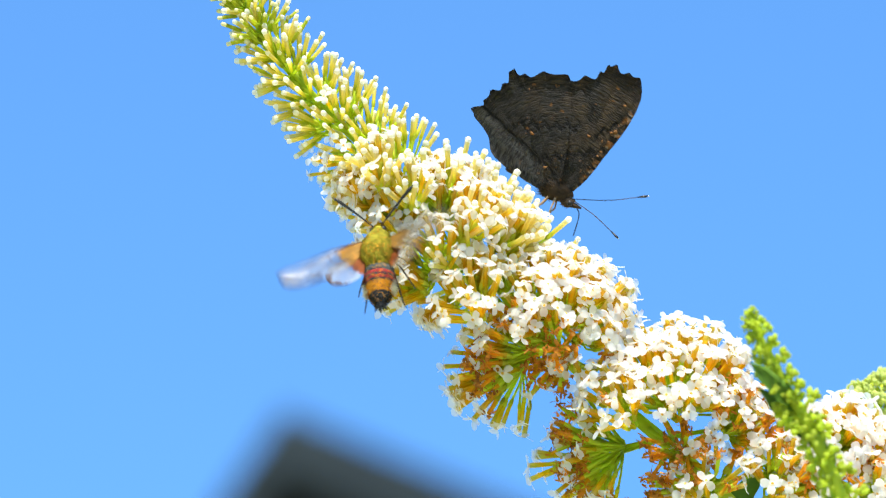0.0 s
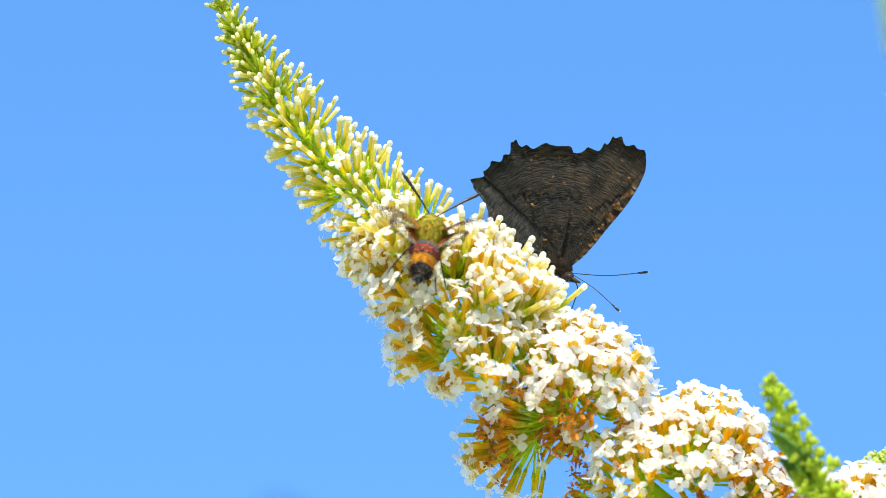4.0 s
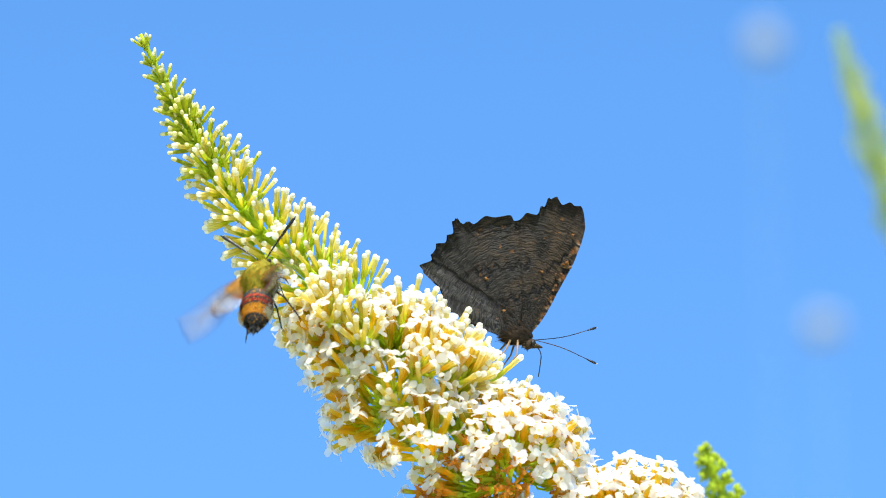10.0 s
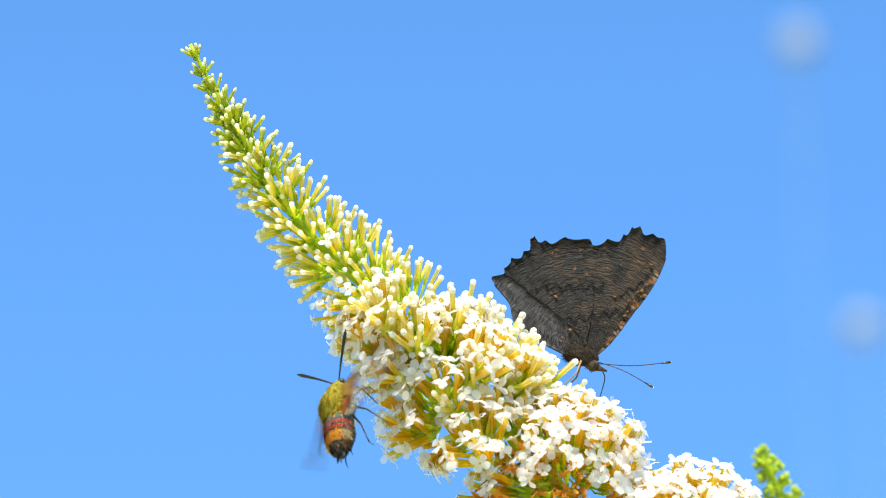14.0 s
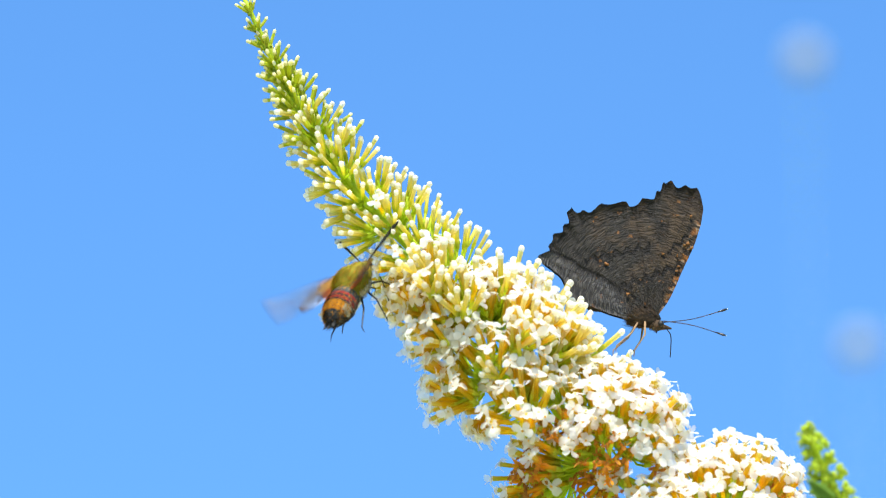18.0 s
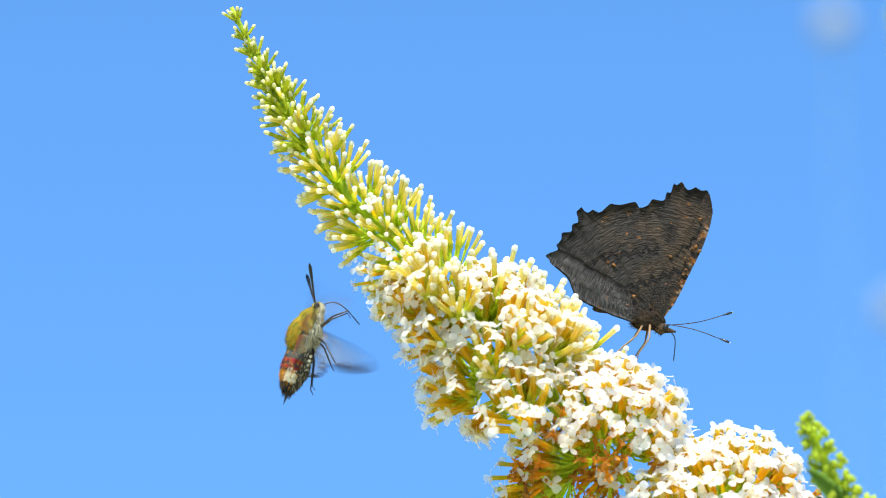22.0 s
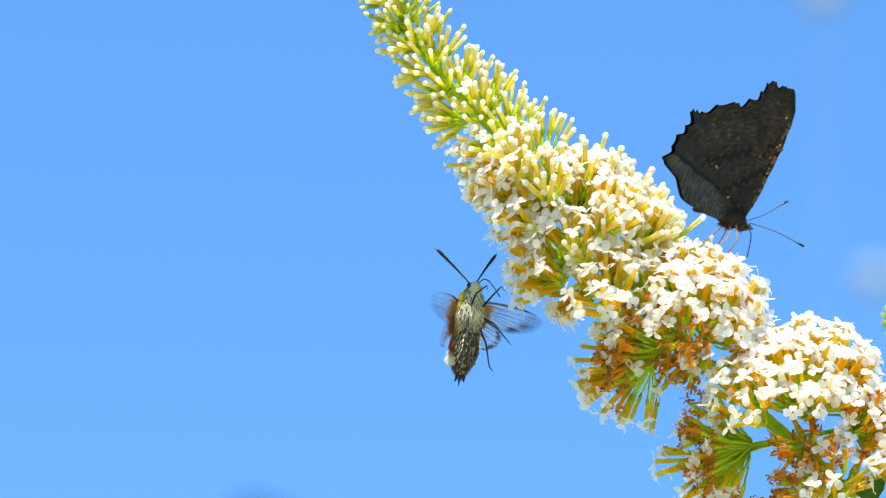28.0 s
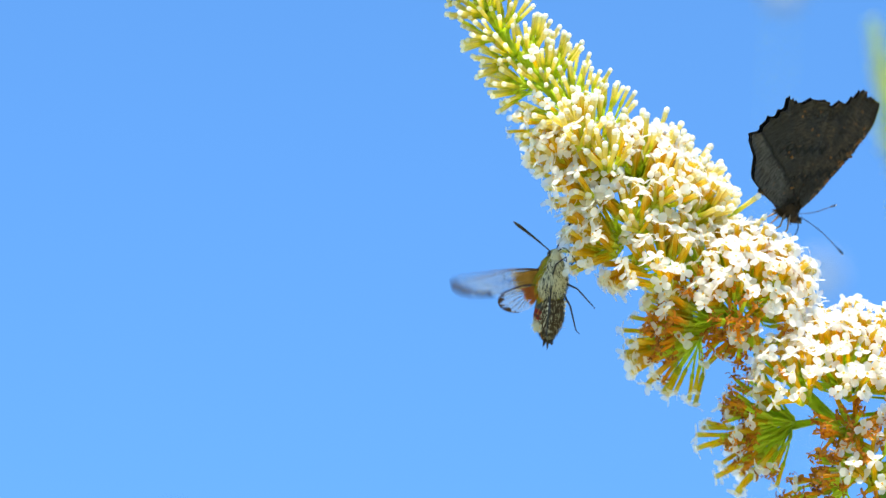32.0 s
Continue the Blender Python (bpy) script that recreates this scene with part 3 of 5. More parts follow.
def green_panicle(pts, reach, steps, seed, label, depth_end=0.25, around=5, each=8, fat=1.0, look_of=None):
    """A young panicle of green buds: heads in whorls along a spike. pts: the axis, in the plan's metres."""
    rnd = random.Random(seed)
    ob = thing("bud_panicle", PLAN, label, "flower bud", "green bud panicles")
    stem_to_ground(ob, pts, (0.0007, 0.002), depth_end)
    line = smooth_line(pts[:-1], 60)
    for i in range(steps):
        f = (i + 0.3) / steps
        p = line[int(f * 59)]
        d = (line[max(int(f * 59) - 3, 0)] - line[min(int(f * 59) + 3, 59)]).normalized()
        sd = d.cross(Vector((0, -1, 0))).normalized()
        fr = sd.cross(d)
        r = reach * (0.35 + 0.65 * min(1, f * 2.2))
        for k in range(around):
            a = i * 0.8 + 6.2832 * k / around
            rad = sd * math.cos(a) + fr * math.sin(a)
            bm = bmesh.new()
            c = p + rad * r * rnd.uniform(0.35, 0.85) + d * r * rnd.uniform(0.1, 0.5)
            rod(bm, [p - d * r * 0.2, p.lerp(c, 0.5), c], 0.0005, 5)
            cl = part("branchlet", bm, BUDGREEN, ob)
            rr = r * rnd.uniform(0.38, 0.5)
            for q in range(each):
                w = (rad * 0.5 + d * 0.4 + Vector((rnd.gauss(0, 0.7), rnd.gauss(0, 0.7), rnd.gauss(0, 0.7)))).normalized()
                bud = new("bud", rnd.choice(look_of or ROUND_BUD))
                bud.parent = cl
                bud.matrix_basis = Matrix.Translation(c + w * rr * 0.45) @ w.to_track_quat("Z", "Y").to_matrix().to_4x4() @ Matrix.Scale(rr * 0.5 * fat * rnd.uniform(0.55, 1.3), 4)
    return ob


def leaf_blade(parent, foot, tip, width, sag):
    """A pointed leaf with a folded midrib."""
    foot, tip = Vector(foot), Vector(tip)
    side = (tip - foot).cross(Vector((0.3, -1, 0.2))).normalized()
    bm = bmesh.new()
    rows = []
    for i in range(9):
        f = i / 8
        w = width * math.sin(math.pi * min(1, 0.06 + f * 0.94)) ** 0.8 * (1 + 0.12 * math.sin(f * 19))
        c = foot.lerp(tip, f) + Vector((0, 0, -sag * f * f))
        rows.append([bm.verts.new(c + side * w * k + Vector((0, -0.25 * width * abs(k), 0.2 * width * abs(k)))) for k in (-1, -0.5, 0, 0.5, 1)])
    for p, q in zip(rows, rows[1:]):
        for k in range(4):
            bm.faces.new((p[k], q[k], q[k + 1], p[k + 1]))
    bmesh.ops.solidify(bm, geom=bm.faces[:], thickness=0.0002)
    return part("leaf", bm, LEAF, parent, "dark green pointed leaf")


young = green_panicle([plan(1357, 731, -0.085), plan(1377, 782, -0.085), plan(1430, 878, -0.084), plan(1479, 964, -0.083), plan(1529, 1090, -0.080), plan(1592, 1259, -0.070)], 37 * K, 14, 3, "young green butterfly bush panicle in bud, out of focus", 0.25, 5, 8, 1.05)
green_panicle([plan(1618, 911, 0.045), plan(1639, 957, 0.045), plan(1684, 1053, 0.050), plan(1751, 1244, 0.055)], 88 * K, 5, 5, "pale green bud head behind the white florets", 0.4, 7, 12, 0.62, PALE_BUD)
stalk = green_panicle([plan(1690, 30, 0.85), plan(1748, 220, 0.85), plan(1815, 430, 0.85), plan(1900, 670, 0.86), plan(2030, 960, 0.88)], 50 * K, 20, 9, "tall pale green panicle far out of focus", 0.5, 5, 6, 1.0, PALE_BUD)
leaf_blade(bush, plan(1405, 1050, 0.004), plan(1316, 1165, 0.002), 0.0032, 0.001)
leaf_blade(young, plan(1450, 907, -0.083), plan(1356, 809, -0.090), 0.0022, 0.001)
leaf_blade(young, plan(1493, 974, -0.082), plan(1374, 856, -0.080), 0.0024, 0.001)


def sky_disc_balls():
    """Pale balls on thin stalks, added far behind; the lens melts them into discs."""
    # The sky's pale blue is put into the colour, so the discs stay faint.
    pale = material("disc_pale_blue", (0.31, 0.36, 0.42), (0.42, 0.48, 0.55), 40, 0.8, 0.3, 0.2)
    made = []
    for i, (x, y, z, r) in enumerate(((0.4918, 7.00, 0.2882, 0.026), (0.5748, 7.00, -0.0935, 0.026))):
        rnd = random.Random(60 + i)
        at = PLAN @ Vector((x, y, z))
        ob = thing("disc_ball", Matrix.Translation((at.x, at.y, 0)), "pale round ball on a thin stalk, added to blur into a disc", "plant", "far seed heads")
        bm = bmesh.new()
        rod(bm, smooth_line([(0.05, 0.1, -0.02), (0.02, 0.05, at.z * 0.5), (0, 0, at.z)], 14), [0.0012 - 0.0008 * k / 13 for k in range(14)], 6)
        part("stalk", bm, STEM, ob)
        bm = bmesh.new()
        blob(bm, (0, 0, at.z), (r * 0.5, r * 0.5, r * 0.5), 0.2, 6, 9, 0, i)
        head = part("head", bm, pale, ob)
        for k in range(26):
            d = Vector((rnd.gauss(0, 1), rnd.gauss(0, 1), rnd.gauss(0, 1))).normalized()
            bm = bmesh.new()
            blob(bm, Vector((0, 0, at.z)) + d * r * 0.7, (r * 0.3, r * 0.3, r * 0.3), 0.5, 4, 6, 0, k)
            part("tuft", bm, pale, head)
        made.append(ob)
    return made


disc_balls = sky_disc_balls()


# ---- insects ----
def wing_material(name):
    """Dark underside: fine ripples, black jagged lines across, a grey fold by the body with its sheen painted in,
    barred front edge, rusty flecks.
    """
    m = material(name, (0.55, 0.52, 0.50), (1, 1, 1), 900, 0.5, 0.5, 0, 0.02, 6)
    n, l = m.node_tree.nodes, m.node_tree.links
    b = n["Principled BSDF"]
    tc, sep = n.new("ShaderNodeTexCoord"), n.new("ShaderNodeSeparateXYZ")
    l.new(tc.outputs["Object"], sep.inputs[0])
    x, z = sep.outputs[0], sep.outputs[2]

    def calc(op, *args):
        q = n.new("ShaderNodeMath")
        q.operation = op
        for k, v in enumerate(args):
            if isinstance(v, (int, float)):
                q.inputs[k].default_value = v
            else:
                l.new(v, q.inputs[k])
        return q.outputs[0]

    def step(v, lo, hi):
        q = n.new("ShaderNodeMapRange")
        q.interpolation_type = "SMOOTHSTEP"
        q.inputs[1].default_value, q.inputs[2].default_value = lo, hi
        l.new(v, q.inputs[0])
        return q.outputs[0]

    def grain(scale, detail, vector=None, distortion=0.0):
        q = n.new("ShaderNodeTexNoise")
        q.inputs["Scale"].default_value, q.inputs["Detail"].default_value, q.inputs["Distortion"].default_value = scale, detail, distortion
        l.new(vector or tc.outputs["Object"], q.inputs["Vector"])
        return q.outputs[0]

    def mixed(amount, first, second, blend="MIX"):
        q = n.new("ShaderNodeMixRGB")
        q.blend_type = blend
        for k, v in enumerate((amount, first, second)):
            if isinstance(v, tuple):
                q.inputs[k].default_value = (*v, 1)
            elif isinstance(v, float):
                q.inputs[k].default_value = v
            else:
                l.new(v, q.inputs[k])
        return q.outputs[0]

    # distance and bearing from the root
    px, pz = calc("ADD", x, 0.0026), calc("SUBTRACT", z, 0.0050)
    far = calc("SQRT", calc("ADD", calc("MULTIPLY", px, px), calc("MULTIPLY", pz, pz)))
    bearing = calc("ARCTAN2", px, pz)
    ragged = calc("MULTIPLY", calc("SUBTRACT", grain(420, 3), 0.5), 0.0040)
    across = n.new("ShaderNodeCombineXYZ")
    l.new(calc("MULTIPLY", bearing, 5.0), across.inputs[0])
    l.new(calc("MULTIPLY", calc("ADD", far, calc("MULTIPLY", ragged, 0.5)), 2500.0), across.inputs[1])
    ripple = step(grain(1.3, 3, across.outputs[0], 0.5), 0.34, 0.66)
    # the fold by the body, its sheen put into the colour as grey
    fold = calc("ADD", calc("ADD", calc("MULTIPLY", x, 0.65), calc("MULTIPLY", z, 0.76)), calc("MULTIPLY", ragged, 0.4))
    fold_sheen = calc("MULTIPLY", calc("SUBTRACT", 1.0, step(fold, 0.0019, 0.0027)), calc("SUBTRACT", 1.0, step(x, -0.0095, -0.0060)))
    crease = calc("MULTIPLY", calc("SUBTRACT", 1.0, step(calc("ABSOLUTE", calc("SUBTRACT", fold, 0.0030)), 0.0001, 0.0006)), calc("SUBTRACT", 1.0, step(x, -0.0050, -0.0030)))
    # jagged black lines across both wings
    tooth = calc("ADD", calc("PINGPONG", calc("ADD", x, calc("MULTIPLY", ragged, 0.35)), 0.0014), calc("MULTIPLY", ragged, 0.25))

    def line(height, slope, width, lo, hi):
        off = calc("ABSOLUTE", calc("SUBTRACT", calc("SUBTRACT", z, calc("ADD", calc("MULTIPLY", x, slope), height)), calc("MULTIPLY", tooth, 1.1)))
        inside = calc("MULTIPLY", step(x, lo - 0.0006, lo), calc("SUBTRACT", 1.0, step(x, hi, hi + 0.0006)))
        return calc("MULTIPLY", calc("SUBTRACT", 1.0, step(off, width * 0.45, width)), inside)

    lines = calc("MAXIMUM", line(0.0181, 0.02, 0.0010, -0.0145, 0.0012), line(0.0115, 0.18, 0.0010, -0.0080, 0.0072))
    lines = calc("MAXIMUM", lines, calc("MAXIMUM", line(0.0139, 0.52, 0.0006, 0.0052, 0.0108), calc("MULTIPLY", line(0.0265, 0.0, 0.0005, -0.0140, 0.0030), 0.6)))
    lines = calc("MAXIMUM", lines, crease)
    # colour
    warm = step(calc("ADD", grain(150, 4), calc("MULTIPLY", x, 9.0)), 0.42, 0.66)
    col = mixed(warm, (0.028, 0.025, 0.020), (0.060, 0.042, 0.025))
    col = mixed(calc("MULTIPLY", fold_sheen, 0.85), col, (0.084, 0.080, 0.076))
    col = mixed(0.8, col, mixed(ripple, (0.16, 0.15, 0.15), (1.35, 1.32, 1.3)), "MULTIPLY")
    col = mixed(calc("MULTIPLY", lines, 0.93), col, (0.006, 0.005, 0.004))
    # dark outer margin
    rim = step(calc("ADD", far, ragged), 0.0255, 0.0290)
    col = mixed(calc("MULTIPLY", rim, 0.7), col, (0.018, 0.014, 0.011))
    # bars on the front edge
    e = calc("ADD", calc("SUBTRACT", calc("MULTIPLY", x, 0.83), calc("MULTIPLY", z, 0.56)), calc("MULTIPLY", ragged, 0.3))
    along_edge = n.new("ShaderNodeCombineXYZ")
    l.new(calc("ADD", calc("MULTIPLY", x, 0.56), calc("MULTIPLY", z, 0.83)), along_edge.inputs[0])
    l.new(calc("MULTIPLY", e, 0.3), along_edge.inputs[1])
    bars = grain(900, 2, along_edge.outputs[0])
    edge = calc("MULTIPLY", step(e, -0.0026, -0.0014), step(grain(240, 2), 0.36, 0.52))
    bar = mixed(step(bars, 0.44, 0.56), (0.012, 0.009, 0.007), mixed(step(grain(500, 2), 0.45, 0.6), (0.26, 0.10, 0.025), (0.30, 0.22, 0.14)))
    col = mixed(calc("MULTIPLY", edge, 0.85), col, bar)
    # scattered rusty scales
    col = mixed(calc("MULTIPLY", step(grain(520, 3), 0.66, 0.74), 0.8), col, (0.20, 0.085, 0.022))
    col = mixed(0.7, col, b.inputs["Base Color"].links[0].from_socket, "MULTIPLY")
    l.new(col, b.inputs["Base Color"])
    bp = n["Bump"]
    l.new(calc("SUBTRACT", ripple, calc("MULTIPLY", lines, 0.8)), bp.inputs["Height"])
    bp.inputs["Distance"].default_value, bp.inputs["Strength"].default_value = 0.00028, 0.8
    b.inputs["Specular IOR Level"].default_value = 0.14
    b.inputs["Roughness"].default_value = 0.55
    return m


WING = wing_material("butterfly_wing")
VEIN = material("wing_vein", (0.014, 0.011, 0.008), (0.030, 0.023, 0.016), 600, 0.8, 0.2)
RUST = material("rusty_fleck", (0.12, 0.045, 0.010), (0.26, 0.11, 0.02), 700, 0.7, 0.3)
FURDARK = material("dark_fur", (0.014, 0.009, 0.005), (0.075, 0.045, 0.022), 800, 0.9, 0.5, 0, 0.1, 4, 0.0)
LEGTAN = material("tan_leg", (0.14, 0.085, 0.04), (0.34, 0.22, 0.11), 700, 0.6, 0.2)
BLACK = material("black_chitin", (0.006, 0.006, 0.007), (0.02, 0.018, 0.016), 500, 0.35, 0.2)
PALE = material("pale_tip", (0.6, 0.55, 0.42), (0.75, 0.7, 0.55), 500, 0.6, 0.1)


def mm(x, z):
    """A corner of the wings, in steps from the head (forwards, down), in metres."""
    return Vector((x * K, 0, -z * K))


def wing_mesh(name, edge, base, parent, label, y0, bulge, scallop, wavy, lo, hi, count=130):
    """A thin wing: its outline through a few corners, scalloped on the outer margin, domed, with two faces and a rim."""
    pts = [mm(*p) for p in edge]
    line = smooth_line(pts, count)
    c = sum(line, Vector()) / count
    out = []
    for i, p in enumerate(line):
        f = i / (count - 1)
        k = scallop * K * (0.5 - abs(math.sin(f * wavy))) if lo < f < hi else 0
        q = p + (p - c).normalized() * (k + 0.6 * K * noise.noise(p * 900))
        out.append(q)
    bm = bmesh.new()
    root = mm(*base)
    rings = 7
    for sgn in (-1, 1):
        prev, vroot = None, bm.verts.new(root + Vector((0, y0 + sgn * 0.00006, 0)))
        for r in range(1, rings + 1):
            g = r / rings
            ring = []
            for q in out:
                p = root.lerp(q, g)
                dome = bulge * math.sin(math.pi * min(1, g * 0.9)) + 0.00022 * noise.noise(p * 420) * g
                ring.append(bm.verts.new(p + Vector((0, y0 + dome + sgn * 0.00006, 0))))
            if prev is None:
                for i in range(count - 1):
                    f = (vroot, ring[i + 1], ring[i])
                    bm.faces.new(f if sgn > 0 else f[::-1])
            else:
                for i in range(count - 1):
                    f = (prev[i], prev[i + 1], ring[i + 1], ring[i])
                    bm.faces.new(f if sgn > 0 else f[::-1])
            prev = ring
        if sgn < 0:
            first = prev
    for i in range(count - 1):
        bm.faces.new((first[i], first[i + 1], prev[i + 1], prev[i]))
    wing = part(name, bm, WING, parent, label)
    # veins fan out from the root
    for k in range(7):
        q = out[int(count * (0.24 + 0.54 * k / 6))]
        bm = bmesh.new()
        row = []
        for j in range(9):
            g = 0.12 + 0.86 * j / 8
            p = root.lerp(q, g) + (q - root).orthogonal().normalized() * 0
            dome = bulge * math.sin(math.pi * min(1, g * 0.9)) + 0.00022 * noise.noise(p * 420) * g
            row.append(p + Vector((0, y0 + dome - 0.00006, 0)))
        rod(bm, row, [0.00006 - 0.00003 * j / 8 for j in range(9)], 5)
        part("vein", bm, VEIN, wing)
    return wing


def fur(bm, centre, size, n, length, rnd, lean=(0, -0.8, 0), mat=0, keep=None):
    """Short hairs on a lump, laid towards lean."""
    centre, lean = Vector(centre), Vector(lean)
    for i in range(n):
        d = Vector((rnd.gauss(0, 1), rnd.gauss(0, 1), rnd.gauss(0, 1))).normalized()
        if keep and not keep(d):
            continue
        p = centre + Vector((d.x * size[0], d.y * size[1], d.z * size[2])) * 0.97
        q = p + (d * 0.7 + lean + Vector((rnd.gauss(0, .25), rnd.gauss(0, .25), rnd.gauss(0, .25)))) * length * rnd.uniform(0.6, 1.2)
        w = (q - p).cross(d).normalized() * 0.00016
        f = bm.faces.new((bm.verts.new(p - w), bm.verts.new(p + w), bm.verts.new(q)))
        f.material_index = mat


def butterfly():
    """Built with its head at the origin, facing +x, wings shut upright in the xz plane."""
    ob = thing("butterfly", Matrix(), "dark brown butterfly with closed scalloped wings, feeding on the white panicle", "butterfly")
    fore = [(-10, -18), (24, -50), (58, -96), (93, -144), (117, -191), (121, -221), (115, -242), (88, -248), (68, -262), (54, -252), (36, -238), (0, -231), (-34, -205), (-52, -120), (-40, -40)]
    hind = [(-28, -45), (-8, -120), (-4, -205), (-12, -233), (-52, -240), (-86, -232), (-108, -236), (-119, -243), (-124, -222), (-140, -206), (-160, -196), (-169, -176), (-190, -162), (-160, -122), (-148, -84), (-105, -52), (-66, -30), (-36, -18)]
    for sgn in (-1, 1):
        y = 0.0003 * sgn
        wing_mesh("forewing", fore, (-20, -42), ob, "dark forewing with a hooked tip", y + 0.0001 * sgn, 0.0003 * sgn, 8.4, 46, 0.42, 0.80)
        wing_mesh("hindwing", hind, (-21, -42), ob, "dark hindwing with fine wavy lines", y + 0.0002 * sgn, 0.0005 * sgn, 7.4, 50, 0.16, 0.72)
    # rusty flecks near the costa and on the disc of the near wings
    rnd = random.Random(5)
    spots = [(78, -142, 5), (82, -133, 4), (70, -140, 3), (-76, -130, 4.5), (29, -131, 4), (-50, -70, 4), (94, -190, 3), (40, -190, 2), (-82, -210, 2), (52, -104, 3), (46, -96, 2.5)]
    for k in range(15):
        f = rnd.random()
        spots.append((16 + 84 * f + rnd.uniform(-11, 3), -60 - 102 * f + rnd.uniform(-6, 6), rnd.uniform(0.5, 1.0) + 1.6 * rnd.random() ** 3))
    for x, z, w in spots:
        bm = bmesh.new()
        blob(bm, mm(x, z) + Vector((0, -0.0011 if x > -30 else -0.0014, 0)), (w * K * 0.8, 0.00022, w * K * 0.55), 1.6, 5, 8, 0, x * 3.1)
        part("wing_fleck", bm, RUST, ob, "rusty orange fleck on the dark wing")
    # body
    bm = bmesh.new()
    blob(bm, mm(-9, -7), (0.0017, 0.0012, 0.0013), 0.2, 7, 10, 0, 1)
    fur(bm, mm(-9, -7), (0.0016, 0.0012, 0.0012), 160, 0.0007, rnd, (-0.5, 0, 0.1))
    rod(bm, [mm(-2, -3), mm(8, 0), mm(16, 3)], [0.0008, 0.0005, 0.0002], 7)
    part("head", bm, FURDARK, ob)
    bm = bmesh.new()
    blob(bm, mm(-29, -25), (0.0038, 0.0013, 0.0024), 0.25, 8, 12, 0, 2)
    fur(bm, mm(-29, -25), (0.0037, 0.0013, 0.0023), 900, 0.0011, rnd, (-0.9, 0, 0.5))
    part("thorax", bm, FURDARK, ob, "furry dark thorax")
    bm = bmesh.new()
    blob(bm, mm(-80, -60), (0.0060, 0.0007, 0.0017), 0.15, 8, 12, 0, 6)
    part("abdomen", bm, FURDARK, ob, "dark ringed abdomen")
    for sgn in (-1, 1):
        bm = bmesh.new()
        blob(bm, mm(-3, -7) + Vector((0, 0.0014 * sgn, 0)), (0.0007, 0.0005, 0.0007), 0, 6, 9)
        part("eye", bm, BLACK, ob, "dark glossy eye")
        tip = mm(122, -20) + Vector((0, 0.004, 0)) if sgn > 0 else mm(90, 38) + Vector((0, -0.006, 0))
        a = mm(2, -12) + Vector((0, 0.0008 * sgn, 0))
        bm = bmesh.new()
        line = smooth_line([a, a.lerp(tip, 0.5) + Vector((0, 0, -0.0006 * sgn)), tip], 12)
        rod(bm, line, [0.00010] * 12, 6)
        an = part("antenna", bm, FURDARK, ob, "thin antenna with a dark club")
        bm = bmesh.new()
        e = (line[-1] - line[-3]).normalized()
        rod(bm, [tip - e * 0.0014, tip - e * 0.0004, tip + e * 0.0006, tip + e * 0.0012], [0.00011, 0.00024, 0.00030, 0.00014], 7)
        part("club", bm, BLACK, an)
        bm = bmesh.new()
        blob(bm, tip + e * 0.0013, (0.00014, 0.00014, 0.00014), 0, 4, 6)
        part("club_tip", bm, PALE, an)
        for j, (x0, x1, z1, x2, z2) in enumerate(((-44, -60, 2, -92, 30), (-30, -38, 10, -62, 44))):
            bm = bmesh.new()
            y = 0.0010 * sgn
            rod(bm, [mm(x0, -16) + Vector((0, y, 0)), mm(x1, z1) + Vector((0, y * 2.6, 0)), mm(x2, z2 - 10) + Vector((0, y * 2.2, 0)), mm(x2 - 3, z2) + Vector((0, y * 1.8, 0))], [0.0003, 0.0002, 0.00016, 0.0001], 6)
            part("leg", bm, LEGTAN, ob, "thin tan leg")
    bm = bmesh.new()
    rod(bm, smooth_line([mm(6, 0), mm(12, 14), mm(8, 34), mm(2, 54)], 10), [0.00013] * 10, 5)
    part("proboscis", bm, BLACK, ob, "thin dark coiled-out proboscis")
    return ob


OLIVE = material("olive_fur", (0.16, 0.140, 0.005), (0.40, 0.335, 0.012), 900, 0.85, 0.5, 0.15, 0.05, 4, 0.0)
GOLD = material("golden_fur", (0.36, 0.12, 0.004), (0.80, 0.36, 0.012), 900, 0.85, 0.5, 0.15, 0.05, 4, 0.0)
CREAMFUR = material("cream_fur", (0.40, 0.37, 0.24), (0.78, 0.74, 0.54), 900, 0.85, 0.4, 0.2, 0.05, 4, 0.1)
REDFUR = material("red_fur", (0.16, 0.010, 0.008), (0.40, 0.028, 0.014), 900, 0.85, 0.5, 0, 0.05, 4, 0.05)
BLACKFUR = material("black_fur", (0.012, 0.012, 0.011), (0.04, 0.038, 0.035), 900, 0.85, 0.5, 0, 0.05, 4, 0.05)
GREYFUR = material("dark_maroon_fur", (0.014, 0.010, 0.006), (0.075, 0.050, 0.026), 900, 0.85, 0.5, 0, 0.05, 4, 0.05)
SLATEFUR = material("slate_fur", (0.016, 0.018, 0.022), (0.075, 0.080, 0.070), 900, 0.85, 0.5, 0, 0.05, 4, 0.05)
WINGBROWN = material("wing_border_brown", (0.020, 0.011, 0.008), (0.11, 0.055, 0.03), 600, 0.6, 0.4, 0.2)
MOTHVEIN = material("moth_vein", (0.02, 0.011, 0.008), (0.07, 0.035, 0.02), 600, 0.6, 0.2)
WINGROOT = material("wing_root_gold", (0.37, 0.19, 0.03), (0.76, 0.46, 0.10), 600, 0.7, 0.4, 0.65)
WINGRED = material("wing_root_red", (0.42, 0.09, 0.02), (0.70, 0.24, 0.06), 600, 0.7, 0.4, 0.65)


